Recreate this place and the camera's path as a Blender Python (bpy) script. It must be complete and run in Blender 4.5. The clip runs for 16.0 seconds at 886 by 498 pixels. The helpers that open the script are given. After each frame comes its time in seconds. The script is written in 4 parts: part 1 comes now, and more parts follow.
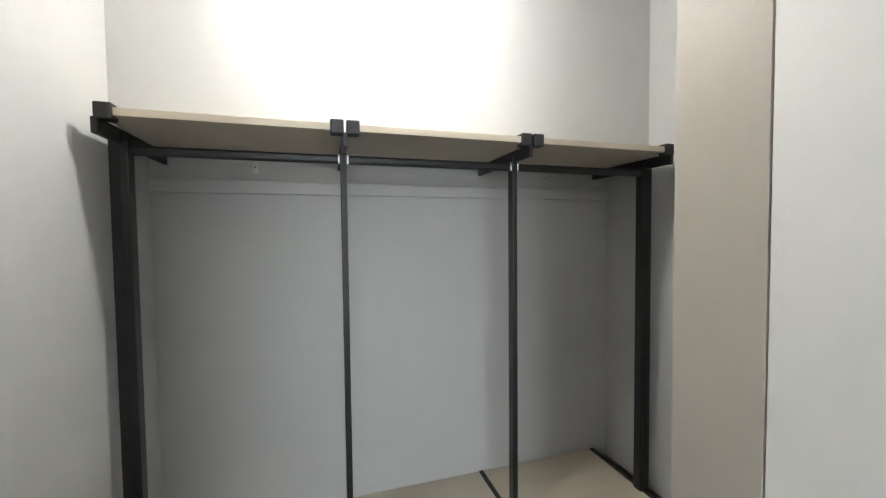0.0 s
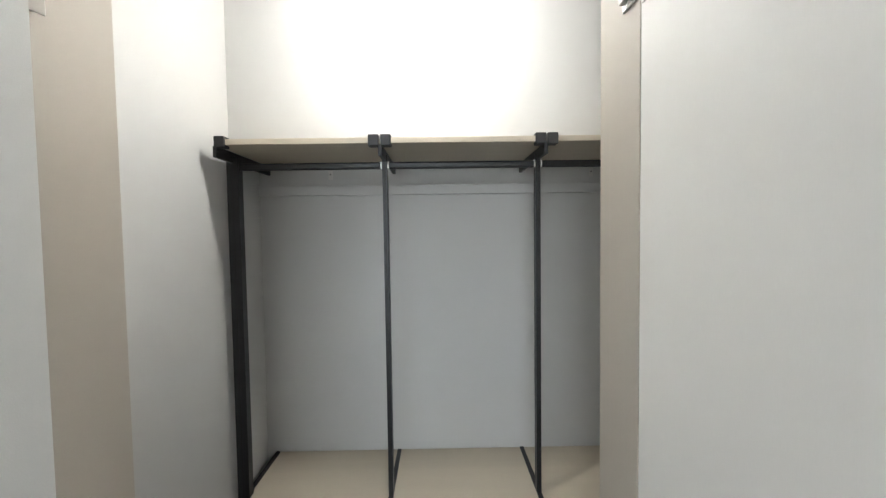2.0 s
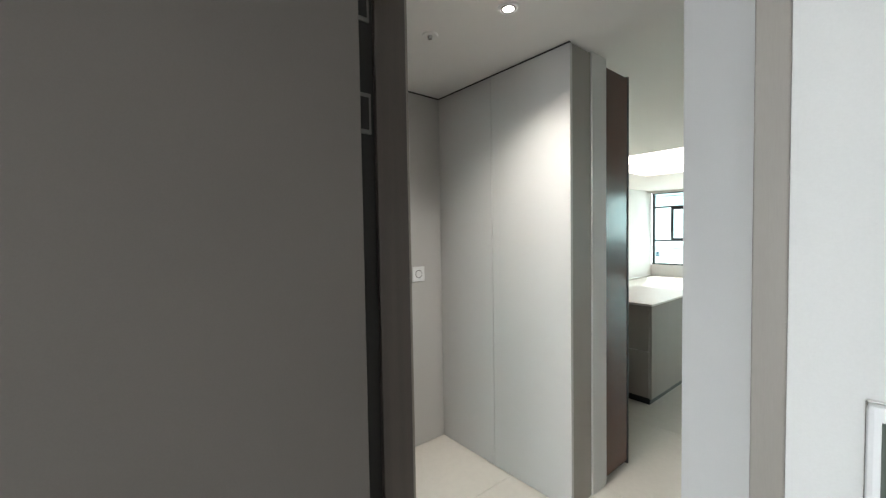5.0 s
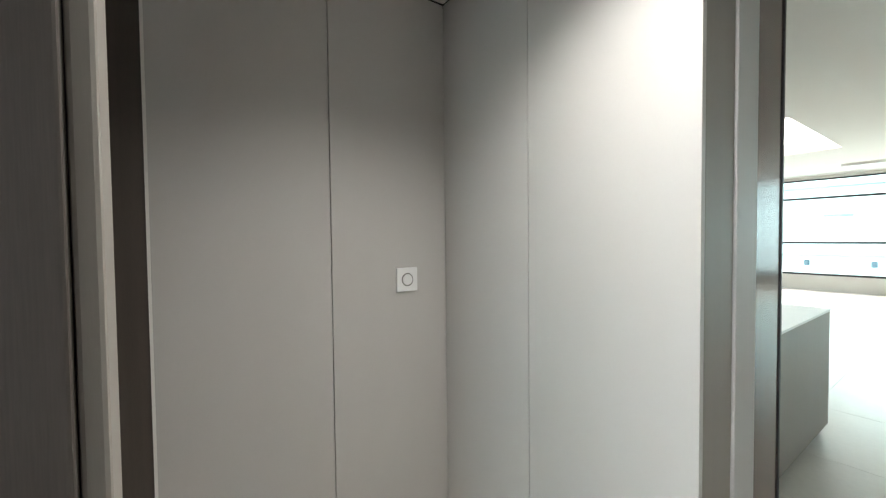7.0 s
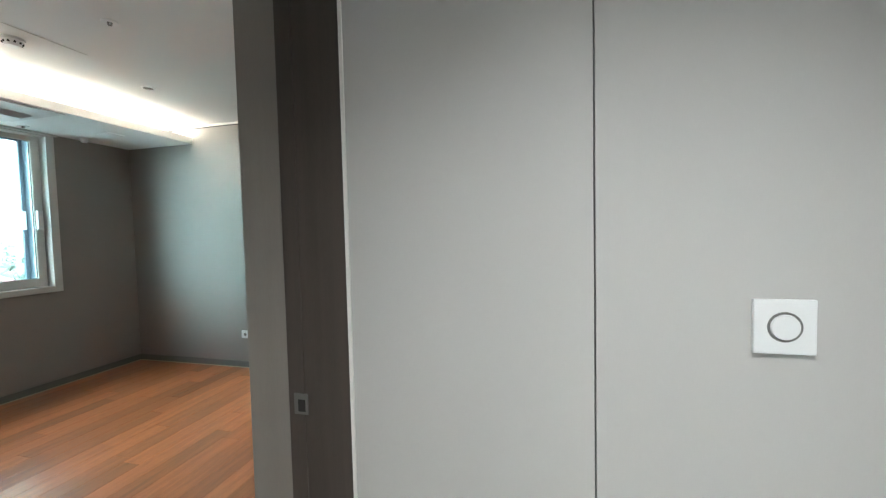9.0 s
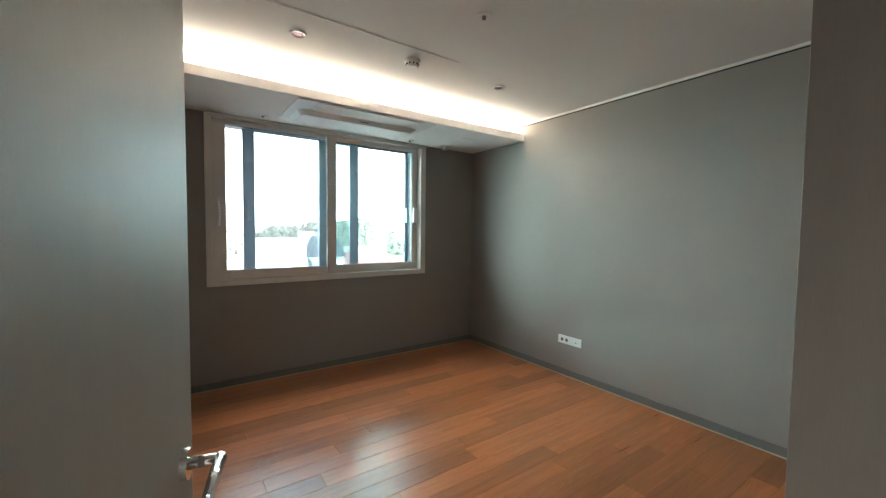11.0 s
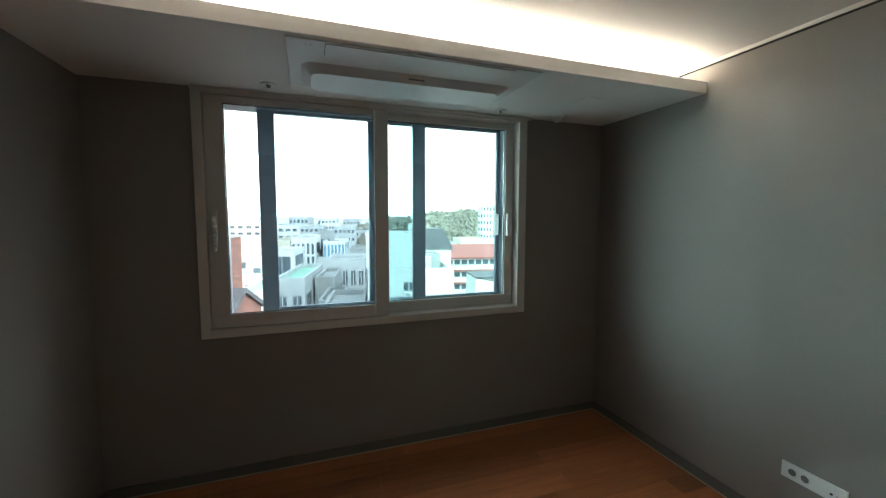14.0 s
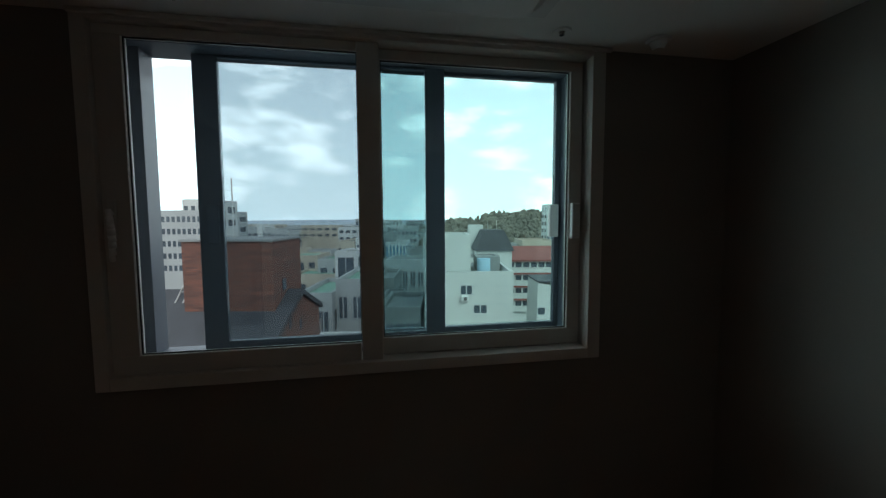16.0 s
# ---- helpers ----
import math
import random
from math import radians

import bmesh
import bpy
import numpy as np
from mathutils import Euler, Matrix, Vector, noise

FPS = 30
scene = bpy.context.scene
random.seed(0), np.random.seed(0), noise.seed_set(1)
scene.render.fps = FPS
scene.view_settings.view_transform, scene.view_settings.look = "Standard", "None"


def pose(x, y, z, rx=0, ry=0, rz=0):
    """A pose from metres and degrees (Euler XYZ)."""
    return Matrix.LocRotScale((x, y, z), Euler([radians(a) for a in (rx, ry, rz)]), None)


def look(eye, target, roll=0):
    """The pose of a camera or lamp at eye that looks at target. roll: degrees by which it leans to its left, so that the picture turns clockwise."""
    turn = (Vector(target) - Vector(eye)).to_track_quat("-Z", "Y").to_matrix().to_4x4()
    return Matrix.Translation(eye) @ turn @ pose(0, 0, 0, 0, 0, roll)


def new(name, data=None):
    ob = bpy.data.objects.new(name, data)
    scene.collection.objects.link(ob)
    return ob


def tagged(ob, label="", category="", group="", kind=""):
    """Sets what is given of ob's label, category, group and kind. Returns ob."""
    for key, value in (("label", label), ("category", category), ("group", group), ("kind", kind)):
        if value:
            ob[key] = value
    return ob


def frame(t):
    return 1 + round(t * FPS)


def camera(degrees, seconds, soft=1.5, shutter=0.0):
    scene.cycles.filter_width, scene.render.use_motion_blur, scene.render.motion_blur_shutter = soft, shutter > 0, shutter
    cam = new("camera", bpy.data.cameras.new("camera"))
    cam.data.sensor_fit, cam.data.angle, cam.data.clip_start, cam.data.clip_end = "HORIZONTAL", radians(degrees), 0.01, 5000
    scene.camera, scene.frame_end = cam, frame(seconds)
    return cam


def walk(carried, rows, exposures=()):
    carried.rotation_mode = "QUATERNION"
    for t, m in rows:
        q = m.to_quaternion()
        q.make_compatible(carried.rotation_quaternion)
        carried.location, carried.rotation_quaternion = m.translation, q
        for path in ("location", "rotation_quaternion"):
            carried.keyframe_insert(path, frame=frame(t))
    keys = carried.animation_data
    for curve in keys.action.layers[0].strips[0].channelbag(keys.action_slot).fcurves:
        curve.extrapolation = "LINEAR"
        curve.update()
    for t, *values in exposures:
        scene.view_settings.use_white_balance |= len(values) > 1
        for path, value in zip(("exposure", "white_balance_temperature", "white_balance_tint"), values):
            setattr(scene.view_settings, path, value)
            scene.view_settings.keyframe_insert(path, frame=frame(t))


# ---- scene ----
cam = camera(97.6, 16.0, soft=1.3)
PATH = [
    (0, (-2.470, 1.331, 1.331), (-3.059, -0.579, 1.253), -0.6),
    (0.5, (-2.493, 1.450, 1.278), (-3.050, -0.469, 1.201), -0.4),
    (0.7, (-2.481, 1.493, 1.248), (-3.049, -0.423, 1.171), -0.6),
    (1, (-2.518, 1.520, 1.227), (-3.062, -0.403, 1.143), -0.4),
    (1.5, (-2.655, 1.561, 1.237), (-3.037, -0.400, 1.152), -0.7),
    (2, (-2.793, 1.632, 1.297), (-2.813, -0.366, 1.215), -0.8),
    (2.5, (-2.863, 1.715, 1.417), (-2.470, -0.244, 1.334), -0.7),
    (3, (-2.824, 1.768, 1.43), (-2.07, -0.084, 1.373), -0.5),
    (3.5, (-2.657, 1.735, 1.418), (-1.487, 0.115, 1.33), -1.3),
    (4, (-2.449, 1.772, 1.422), (-1.027, 0.369, 1.333), -1.1),
    (4.2, (-2.371, 1.774, 1.423), (-0.903, 0.42, 1.323), -1.0),
    (6.3, (-1.545, 1.243, 1.298), (0.023, 0.003, 1.245), -0.7),
    (6.5, (-1.487, 1.17, 1.295), (0.085, -0.066, 1.239), -0.7),
    (7, (-1.372, 0.974, 1.302), (0.265, -0.174, 1.243), -0.6),
    (7.5, (-1.215, 0.854, 1.307), (0.558, -0.069, 1.245), -0.8),
    (8, (-1.041, 0.779, 1.306), (0.882, 0.233, 1.244), -0.8),
    (8.5, (-0.923, 0.693, 1.291), (1.075, 0.618, 1.243), -1.2),
    (9, (-0.796, 0.601, 1.313), (1.14, 1.094, 1.222), -1.3),
    (9.5, (-0.722, 0.626, 1.319), (1.027, 1.593, 1.236), -0.6),
    (10, (-0.683, 0.788, 1.316), (0.856, 2.063, 1.238), 0.1),
    (12.5, (-0.173, 1.803, 1.439), (0.621, 3.633, 1.295), 0.3),
    (13, (-0.006, 2.006, 1.48), (0.741, 3.855, 1.327), 0.2),
    (13.5, (0.112, 2.175, 1.507), (0.819, 4.039, 1.348), 0.2),
    (14, (0.262, 2.346, 1.538), (0.914, 4.23, 1.381), 0.1),
    (14.5, (0.414, 2.51, 1.517), (1.005, 4.415, 1.37), -0.1),
    (15, (0.577, 2.663, 1.511), (1.073, 4.596, 1.381), -0.3),
    (15.5, (0.660, 2.930, 1.486), (1.080, 4.880, 1.355), 0.0),
    (16, (0.725, 3.188, 1.499), (1.069, 5.152, 1.35), -0.3),
]
walk(cam, [(t, look(e, g, r)) for t, e, g, r in PATH],
     exposures=[(t, 2.6 + e, k, n) for t, e, k, n in (
         (0, 0.12, 6350, 10), (2.0, 0.15, 6350, 10), (2.5, -0.1, 6250, 10), (3.0, -0.25, 6300, 10), (3.5, -0.2, 6350, 10), (4.2, 0.25, 6450, 10),
         (6.3, 0.15, 6500, 10), (7.0, 0.25, 6450, 10), (7.5, 0.27, 6400, 10), (8.0, 0.6, 6200, 10), (8.5, 0.82, 5950, 8), (9.0, 0.98, 5900, 6), (9.5, 1.1, 6050, 7), (10.0, 0.92, 6250, 9),
         (12.3, 0.18, 6650, 11), (13.5, -0.33, 6500, 9), (14.5, -1.1, 6400, 8), (15.5, -2.4, 6500, 10), (16.0, -2.85, 6500, 12))])

# ---- light ----
world = bpy.data.worlds.new("sky")
scene.world = world
world.use_nodes = True
wn = world.node_tree
wn.nodes.clear()
sky = wn.nodes.new("ShaderNodeTexSky")
sky.sky_type = "NISHITA"
sky.sun_disc = False
sky.sun_elevation = radians(38)
sky.sun_rotation = radians(200)
sky.dust_density = 0.8
wc = wn.nodes.new("ShaderNodeTexCoord")
wmap = wn.nodes.new("ShaderNodeMapping")
wmap.inputs["Scale"].default_value = (1.0, 1.0, 2.6)
cloud = wn.nodes.new("ShaderNodeTexNoise")
cloud.inputs["Scale"].default_value = 5.5
cloud.inputs["Detail"].default_value = 8
cloud.inputs["Roughness"].default_value = 0.58
cramp = wn.nodes.new("ShaderNodeValToRGB")
cramp.color_ramp.elements[0].position = 0.5
cramp.color_ramp.elements[1].position = 0.66
cmix = wn.nodes.new("ShaderNodeMix")
cmix.data_type = "RGBA"
cmix.inputs["B"].default_value = (22.0, 22.2, 22.4, 1)
hsep = wn.nodes.new("ShaderNodeSeparateXYZ")
hramp = wn.nodes.new("ShaderNodeValToRGB")
hramp.color_ramp.elements[0].position, hramp.color_ramp.elements[1].position = 0.0, 0.75
hramp.color_ramp.elements[0].color, hramp.color_ramp.elements[1].color = (1, 1, 1, 1), (0.25, 0.25, 0.25, 1)
haze = wn.nodes.new("ShaderNodeMix")
haze.data_type = "RGBA"
haze.inputs["B"].default_value = (14.5, 15.8, 16.6, 1)
wbg = wn.nodes.new("ShaderNodeBackground")
wbg.inputs["Strength"].default_value = 0.125
wout = wn.nodes.new("ShaderNodeOutputWorld")
wn.links.new(wc.outputs["Generated"], wmap.inputs["Vector"])
wn.links.new(wmap.outputs["Vector"], cloud.inputs["Vector"])
wn.links.new(cloud.outputs["Fac"], cramp.inputs["Fac"])
wn.links.new(cramp.outputs["Color"], cmix.inputs["Factor"])
wn.links.new(wc.outputs["Generated"], hsep.inputs[0])
wn.links.new(hsep.outputs["Z"], hramp.inputs["Fac"])
wn.links.new(hramp.outputs["Color"], haze.inputs["Factor"])
wn.links.new(sky.outputs["Color"], haze.inputs["A"])
wn.links.new(haze.outputs["Result"], cmix.inputs["A"])
wn.links.new(cmix.outputs["Result"], wbg.inputs["Color"])
wn.links.new(wbg.outputs["Background"], wout.inputs["Surface"])


def lamp(name, kind, m, energy, color, **extra):
    data = bpy.data.lights.new(name, kind)
    data.energy, data.color = energy, color
    ob = new(name, data)
    ob.matrix_world = m
    if kind == "AREA":
        data.shape = "RECTANGLE"
        data.size, data.size_y, data.spread = extra["size"], extra["size_y"], radians(extra.get("spread", 180))
    elif kind == "SPOT":
        data.spot_size, data.spot_blend, data.shadow_soft_size = radians(extra["cone"]), extra["blend"], extra["soft"]
    elif kind == "POINT":
        data.shadow_soft_size = extra["soft"]
    elif kind == "SUN":
        data.angle = radians(extra["angle"])
    return ob


lamp("sun", "SUN", look((0, 0, 0), (-0.25, 0.74, -0.62)), 1.6, (1.0, 0.95, 0.88), angle=3)
DAY = (0.85, 0.925, 1.0)
lamp("window_daylight", "AREA", look((0.0, 5.75, 1.72), (2.42, 4.0, 1.35)), 4.2, (0.64, 0.97, 1.0), size=1.3, size_y=1.2, spread=65)
lamp("window_sky_light", "AREA", look((0.71, 5.47, 1.75), (0.71, 3.75, 0.3)), 6.0, (0.82, 0.96, 1.0), size=1.8, size_y=1.0, spread=120)
lamp("cove_strip_light", "AREA", look((0.8, 4.12, 2.335), (0.8, 4.06, 2.6)), 7.5, (1.0, 0.88, 0.72), size=3.1, size_y=0.05)
lamp("dressing_window_daylight", "AREA", look((-2.2, 4.6, 1.5), (-2.3, 1.0, 1.2)), 5.6, DAY, size=1.6, size_y=1.3)
lamp("closet_downlight_beam", "POINT", pose(-2.68, 0.16, 2.43), 6.0, (1.0, 0.975, 0.93), soft=0.05)
lamp("hall_downlight_beam", "SPOT", look((-0.98, 0.434, 2.28), (-0.98, 0.434, 0)), 14.5, (1.0, 0.97, 0.925), cone=130, blend=1.0, soft=0.04)
lamp("living_daylight", "AREA", look((-0.5, -11.0, 1.5), (-0.5, -5, 0.2)), 12, (0.9, 0.98, 1.0), size=8.0, size_y=2.2)
lamp("living_coffer_light", "AREA", look((0.9, -6.0, 2.72), (0.9, -6.0, 0)), 2.0, (1.0, 0.96, 0.9), size=1.7, size_y=2.4)


# ---- materials ----
def material(name, base, rough=0.6, metal=0.0, spread=0.06, scale=3.0, fine=180.0, bump=0.05, grain=(1, 1, 1), coat=0.0):
    m = bpy.data.materials.new(name)
    m.use_nodes = True
    nt = m.node_tree
    b = nt.nodes["Principled BSDF"]
    geo = nt.nodes.new("ShaderNodeNewGeometry")
    mp = nt.nodes.new("ShaderNodeMapping")
    mp.inputs["Scale"].default_value = grain
    big = nt.nodes.new("ShaderNodeTexNoise")
    big.inputs["Scale"].default_value = scale
    big.inputs["Detail"].default_value = 5
    small = nt.nodes.new("ShaderNodeTexNoise")
    small.inputs["Scale"].default_value = fine
    small.inputs["Detail"].default_value = 3
    nt.links.new(geo.outputs["Position"], mp.inputs["Vector"])
    for n in (big, small):
        nt.links.new(mp.outputs["Vector"], n.inputs["Vector"])
    add = nt.nodes.new("ShaderNodeMath")
    add.operation = "MULTIPLY_ADD"
    add.inputs[1].default_value = 0.6
    nt.links.new(small.outputs["Fac"], add.inputs[0])
    nt.links.new(big.outputs["Fac"], add.inputs[2])
    ramp = nt.nodes.new("ShaderNodeValToRGB")
    ramp.color_ramp.elements[0].position, ramp.color_ramp.elements[1].position = 0.5, 1.1
    ramp.color_ramp.elements[0].color = (*[c * (1 - spread) for c in base], 1)
    ramp.color_ramp.elements[1].color = (*[min(1, c * (1 + spread)) for c in base], 1)
    nt.links.new(add.outputs[0], ramp.inputs["Fac"])
    nt.links.new(ramp.outputs["Color"], b.inputs["Base Color"])
    rr = nt.nodes.new("ShaderNodeMapRange")
    rr.inputs["To Min"].default_value, rr.inputs["To Max"].default_value = max(0.02, rough - 0.06), min(1, rough + 0.06)
    nt.links.new(big.outputs["Fac"], rr.inputs["Value"])
    nt.links.new(rr.outputs["Result"], b.inputs["Roughness"])
    b.inputs["Metallic"].default_value = metal
    b.inputs["Coat Weight"].default_value = coat
    if bump:
        bp = nt.nodes.new("ShaderNodeBump")
        bp.inputs["Strength"].default_value = bump
        bp.inputs["Distance"].default_value = 0.002
        nt.links.new(small.outputs["Fac"], bp.inputs["Height"])
        nt.links.new(bp.outputs["Normal"], b.inputs["Normal"])
    return m


def varied(m, amount):
    """Lets alike pieces differ a little in tone."""
    nt = m.node_tree
    b = nt.nodes["Principled BSDF"]
    link = b.inputs["Base Color"].links[0]
    info = nt.nodes.new("ShaderNodeObjectInfo")
    rng = nt.nodes.new("ShaderNodeMapRange")
    rng.inputs["To Min"].default_value, rng.inputs["To Max"].default_value = 1 - amount, 1 + amount
    hsv = nt.nodes.new("ShaderNodeHueSaturation")
    nt.links.new(info.outputs["Random"], rng.inputs["Value"])
    nt.links.new(rng.outputs["Result"], hsv.inputs["Value"])
    nt.links.new(link.from_socket, hsv.inputs["Color"])
    nt.links.new(hsv.outputs["Color"], b.inputs["Base Color"])
    return m


def glow(name, color, strength):
    m = bpy.data.materials.new(name)
    m.use_nodes = True
    b = m.node_tree.nodes["Principled BSDF"]
    b.inputs["Base Color"].default_value = (*color, 1)
    b.inputs["Emission Color"].default_value = (*color, 1)
    b.inputs["Emission Strength"].default_value = strength
    return m


def pane_material(name, tint, gloss=0.06):
    m = bpy.data.materials.new(name)
    m.use_nodes = True
    nt = m.node_tree
    nt.nodes.clear()
    tr = nt.nodes.new("ShaderNodeBsdfTransparent")
    tr.inputs["Color"].default_value = (*tint, 1)
    gl = nt.nodes.new("ShaderNodeBsdfGlossy")
    gl.inputs["Roughness"].default_value = 0.02
    fr = nt.nodes.new("ShaderNodeFresnel")
    fr.inputs["IOR"].default_value = 1.45
    mix = nt.nodes.new("ShaderNodeMixShader")
    out = nt.nodes.new("ShaderNodeOutputMaterial")
    nt.links.new(fr.outputs["Fac"], mix.inputs["Fac"])
    nt.links.new(tr.outputs["BSDF"], mix.inputs[1])
    nt.links.new(gl.outputs["BSDF"], mix.inputs[2])
    nt.links.new(mix.outputs["Shader"], out.inputs["Surface"])
    return m


WALLPAPER = material("off-white wallpaper", (0.61, 0.605, 0.585), 0.85, spread=0.03, scale=1.5, fine=420, bump=0.12)
# Darker copy of the wallpaper: part of the closet's shade sits in its colour.
CLOSET_PAPER_DIM = material("closet wallpaper darkened for shade", (0.52, 0.515, 0.50), 0.85, spread=0.03, scale=1.2, fine=420, bump=0.12)
GREY_PAPER = material("grey wallpaper", (0.245, 0.225, 0.205), 0.85, spread=0.05, scale=1.5, fine=420, bump=0.15)
PANEL = material("taupe laminate panel", (0.452, 0.438, 0.416), 0.55, spread=0.025, scale=1.0, fine=300, bump=0.04, grain=(3, 3, 0.2))
DOOR_WHITE = material("off-white door film", (0.71, 0.69, 0.655), 0.55, spread=0.02, scale=1.0, fine=260, bump=0.04, grain=(3, 3, 0.3))
BEIGE = material("beige laminate", (0.40, 0.36, 0.305), 0.5, spread=0.03, scale=2.0, fine=260, bump=0.03)
CEILING = material("ceiling paper", (0.74, 0.73, 0.71), 0.9, spread=0.02, scale=1.0, fine=300, bump=0.08)
BOARD = material("pale beige melamine board", (0.50, 0.44, 0.345), 0.5, spread=0.05, scale=2.0, fine=120, bump=0.03, grain=(0.3, 6, 6))
BLACK = material("black powder-coated steel", (0.007, 0.007, 0.008), 0.42, 0.0, spread=0.1, scale=8, fine=500, bump=0.02)
BLACK_PLASTIC = material("black plastic", (0.014, 0.014, 0.015), 0.45, spread=0.1, scale=8, fine=300, bump=0.03)
CHROME = material("chrome", (0.75, 0.74, 0.72), 0.16, 1.0, spread=0.04, scale=8, fine=200, bump=0.0)
STEEL = material("brushed nickel", (0.62, 0.60, 0.57), 0.3, 1.0, spread=0.05, scale=8, fine=200, bump=0.02)
DARK_WOOD = material("dark brown wood-film frame", (0.062, 0.05, 0.042), 0.5, spread=0.18, scale=3, fine=90, bump=0.06, grain=(10, 10, 0.4))
TAUPE_FRAME = material("taupe film frame", (0.24, 0.215, 0.19), 0.55, spread=0.06, scale=3, fine=120, bump=0.04, grain=(6, 6, 0.4))
DOOR_TAUPE = material("dark taupe door film", (0.135, 0.12, 0.107), 0.85, spread=0.04, scale=2, fine=240, bump=0.05)
GAP = material("dark gap", (0.02, 0.019, 0.018), 0.8, spread=0.1, bump=0)
SKIRT = material("grey skirting", (0.13, 0.125, 0.115), 0.5, spread=0.05, scale=4, fine=200, bump=0.03)
CAULK = material("cream caulk", (0.45, 0.40, 0.30), 0.7, spread=0.05, bump=0)
PLASTIC = material("white plastic", (0.72, 0.72, 0.71), 0.35, spread=0.02, scale=6, fine=300, bump=0.0)
AC_PLASTIC = material("warm grey-white plastic", (0.60, 0.59, 0.575), 0.5, spread=0.03, scale=5, fine=300, bump=0.0)
PVC = material("off-white window film", (0.58, 0.55, 0.515), 0.5, spread=0.03, scale=3, fine=200, bump=0.03)
GREY_PVC = material("blue-grey window sash", (0.075, 0.092, 0.118), 0.42, spread=0.05, scale=4, fine=200, bump=0.02)
TRIM_WHITE = material("white moulding", (0.72, 0.70, 0.66), 0.5, spread=0.02, bump=0.0)
TILE = varied(material("cream porcelain tile", (0.58, 0.54, 0.48), 0.3, spread=0.05, scale=2.2, fine=30, bump=0.0), 0.025)
GROUT = material("grout", (0.36, 0.33, 0.29), 0.9, spread=0.06, bump=0.05)
STONE = material("island stone top", (0.62, 0.60, 0.57), 0.35, spread=0.05, scale=5, fine=60, bump=0.0)
BRONZE_GLASS = material("dark bronze glass", (0.075, 0.034, 0.022), 0.16, spread=0.1, scale=2, bump=0.0)
BRONZE_GLASS.node_tree.nodes["Principled BSDF"].inputs["IOR"].default_value = 1.3
LCD = material("lcd screen", (0.085, 0.10, 0.085), 0.25, spread=0.05, bump=0)
INK = material("grey print", (0.12, 0.12, 0.12), 0.6, spread=0.05, bump=0)
GLASS = pane_material("clear glass", (0.93, 0.97, 0.965))
GREEN_GLASS = pane_material("green-tinted glass", (0.80, 0.96, 0.94))
SCREEN = pane_material("fine insect screen", (0.66, 0.73, 0.76))
LED = glow("led", (0.75, 0.8, 1.0), 0.7)
LAMP_ON = glow("lit lamp", (1.0, 0.97, 0.92), 4.0)
COFFER_ON = glow("lit stretch ceiling", (1.0, 0.94, 0.87), 0.75)
COVE_ON = glow("led strip", (1.0, 0.88, 0.7), 1.2)


def plank_material():
    """Oiled oak: tone from plank to plank, bowed growth rings and dark pores along the plank."""
    m = material("oiled oak plank", (0.35, 0.122, 0.044), 0.30, spread=0.2, scale=4, fine=70, bump=0.05, grain=(0.5, 7, 7))
    nt = m.node_tree
    b = nt.nodes["Principled BSDF"]
    base = b.inputs["Base Color"].links[0].from_socket
    geo = nt.nodes.new("ShaderNodeNewGeometry")
    info = nt.nodes.new("ShaderNodeObjectInfo")
    mp = nt.nodes.new("ShaderNodeMapping")
    mp.inputs["Scale"].default_value = (0.9, 11.0, 1.0)
    shift = nt.nodes.new("ShaderNodeVectorMath")
    shift.operation = "MULTIPLY_ADD"
    shift.inputs[1].default_value = (17.0, 9.0, 0.0)
    nt.links.new(info.outputs["Random"], shift.inputs[0])
    nt.links.new(geo.outputs["Position"], mp.inputs["Vector"])
    nt.links.new(mp.outputs["Vector"], shift.inputs[2])
    rings = nt.nodes.new("ShaderNodeTexNoise")
    rings.inputs["Scale"].default_value = 1.6
    rings.inputs["Detail"].default_value = 1.0
    rings.inputs["Distortion"].default_value = 0.5
    nt.links.new(shift.outputs[0], rings.inputs["Vector"])
    band = nt.nodes.new("ShaderNodeMath")
    band.operation = "PINGPONG"
    band.inputs[1].default_value = 0.05
    nt.links.new(rings.outputs["Fac"], band.inputs[0])
    rr = nt.nodes.new("ShaderNodeMapRange")
    rr.inputs["From Max"].default_value = 0.05
    rr.inputs["To Min"].default_value, rr.inputs["To Max"].default_value = 0.90, 1.06
    nt.links.new(band.outputs[0], rr.inputs["Value"])
    mul = nt.nodes.new("ShaderNodeHueSaturation")
    nt.links.new(rr.outputs["Result"], mul.inputs["Value"])
    nt.links.new(base, mul.inputs["Color"])
    nt.links.new(mul.outputs["Color"], b.inputs["Base Color"])
    return varied(m, 0.30)


PLANK = plank_material()


# ---- mesh helpers ----
def box(bm, x0, x1, y0, y1, z0, z1, bevel=0.0):
    made = bmesh.ops.create_cube(bm, size=1.0, matrix=Matrix.Translation(((x0 + x1) / 2, (y0 + y1) / 2, (z0 + z1) / 2)) @ Matrix.Diagonal((x1 - x0, y1 - y0, z1 - z0, 1)))
    if bevel:
        edges = {e for v in made["verts"] for e in v.link_edges}
        bmesh.ops.bevel(bm, geom=list(edges), offset=bevel, segments=2, affect="EDGES", profile=0.5)
    return bm


def rod(bm, a, b, r, r2=None, n=16):
    a, b = Vector(a), Vector(b)
    m = Matrix.Translation((a + b) / 2) @ (b - a).to_track_quat("Z", "Y").to_matrix().to_4x4()
    bmesh.ops.create_cone(bm, cap_ends=True, segments=n, radius1=r, radius2=r if r2 is None else r2, depth=(b - a).length, matrix=m)
    return bm


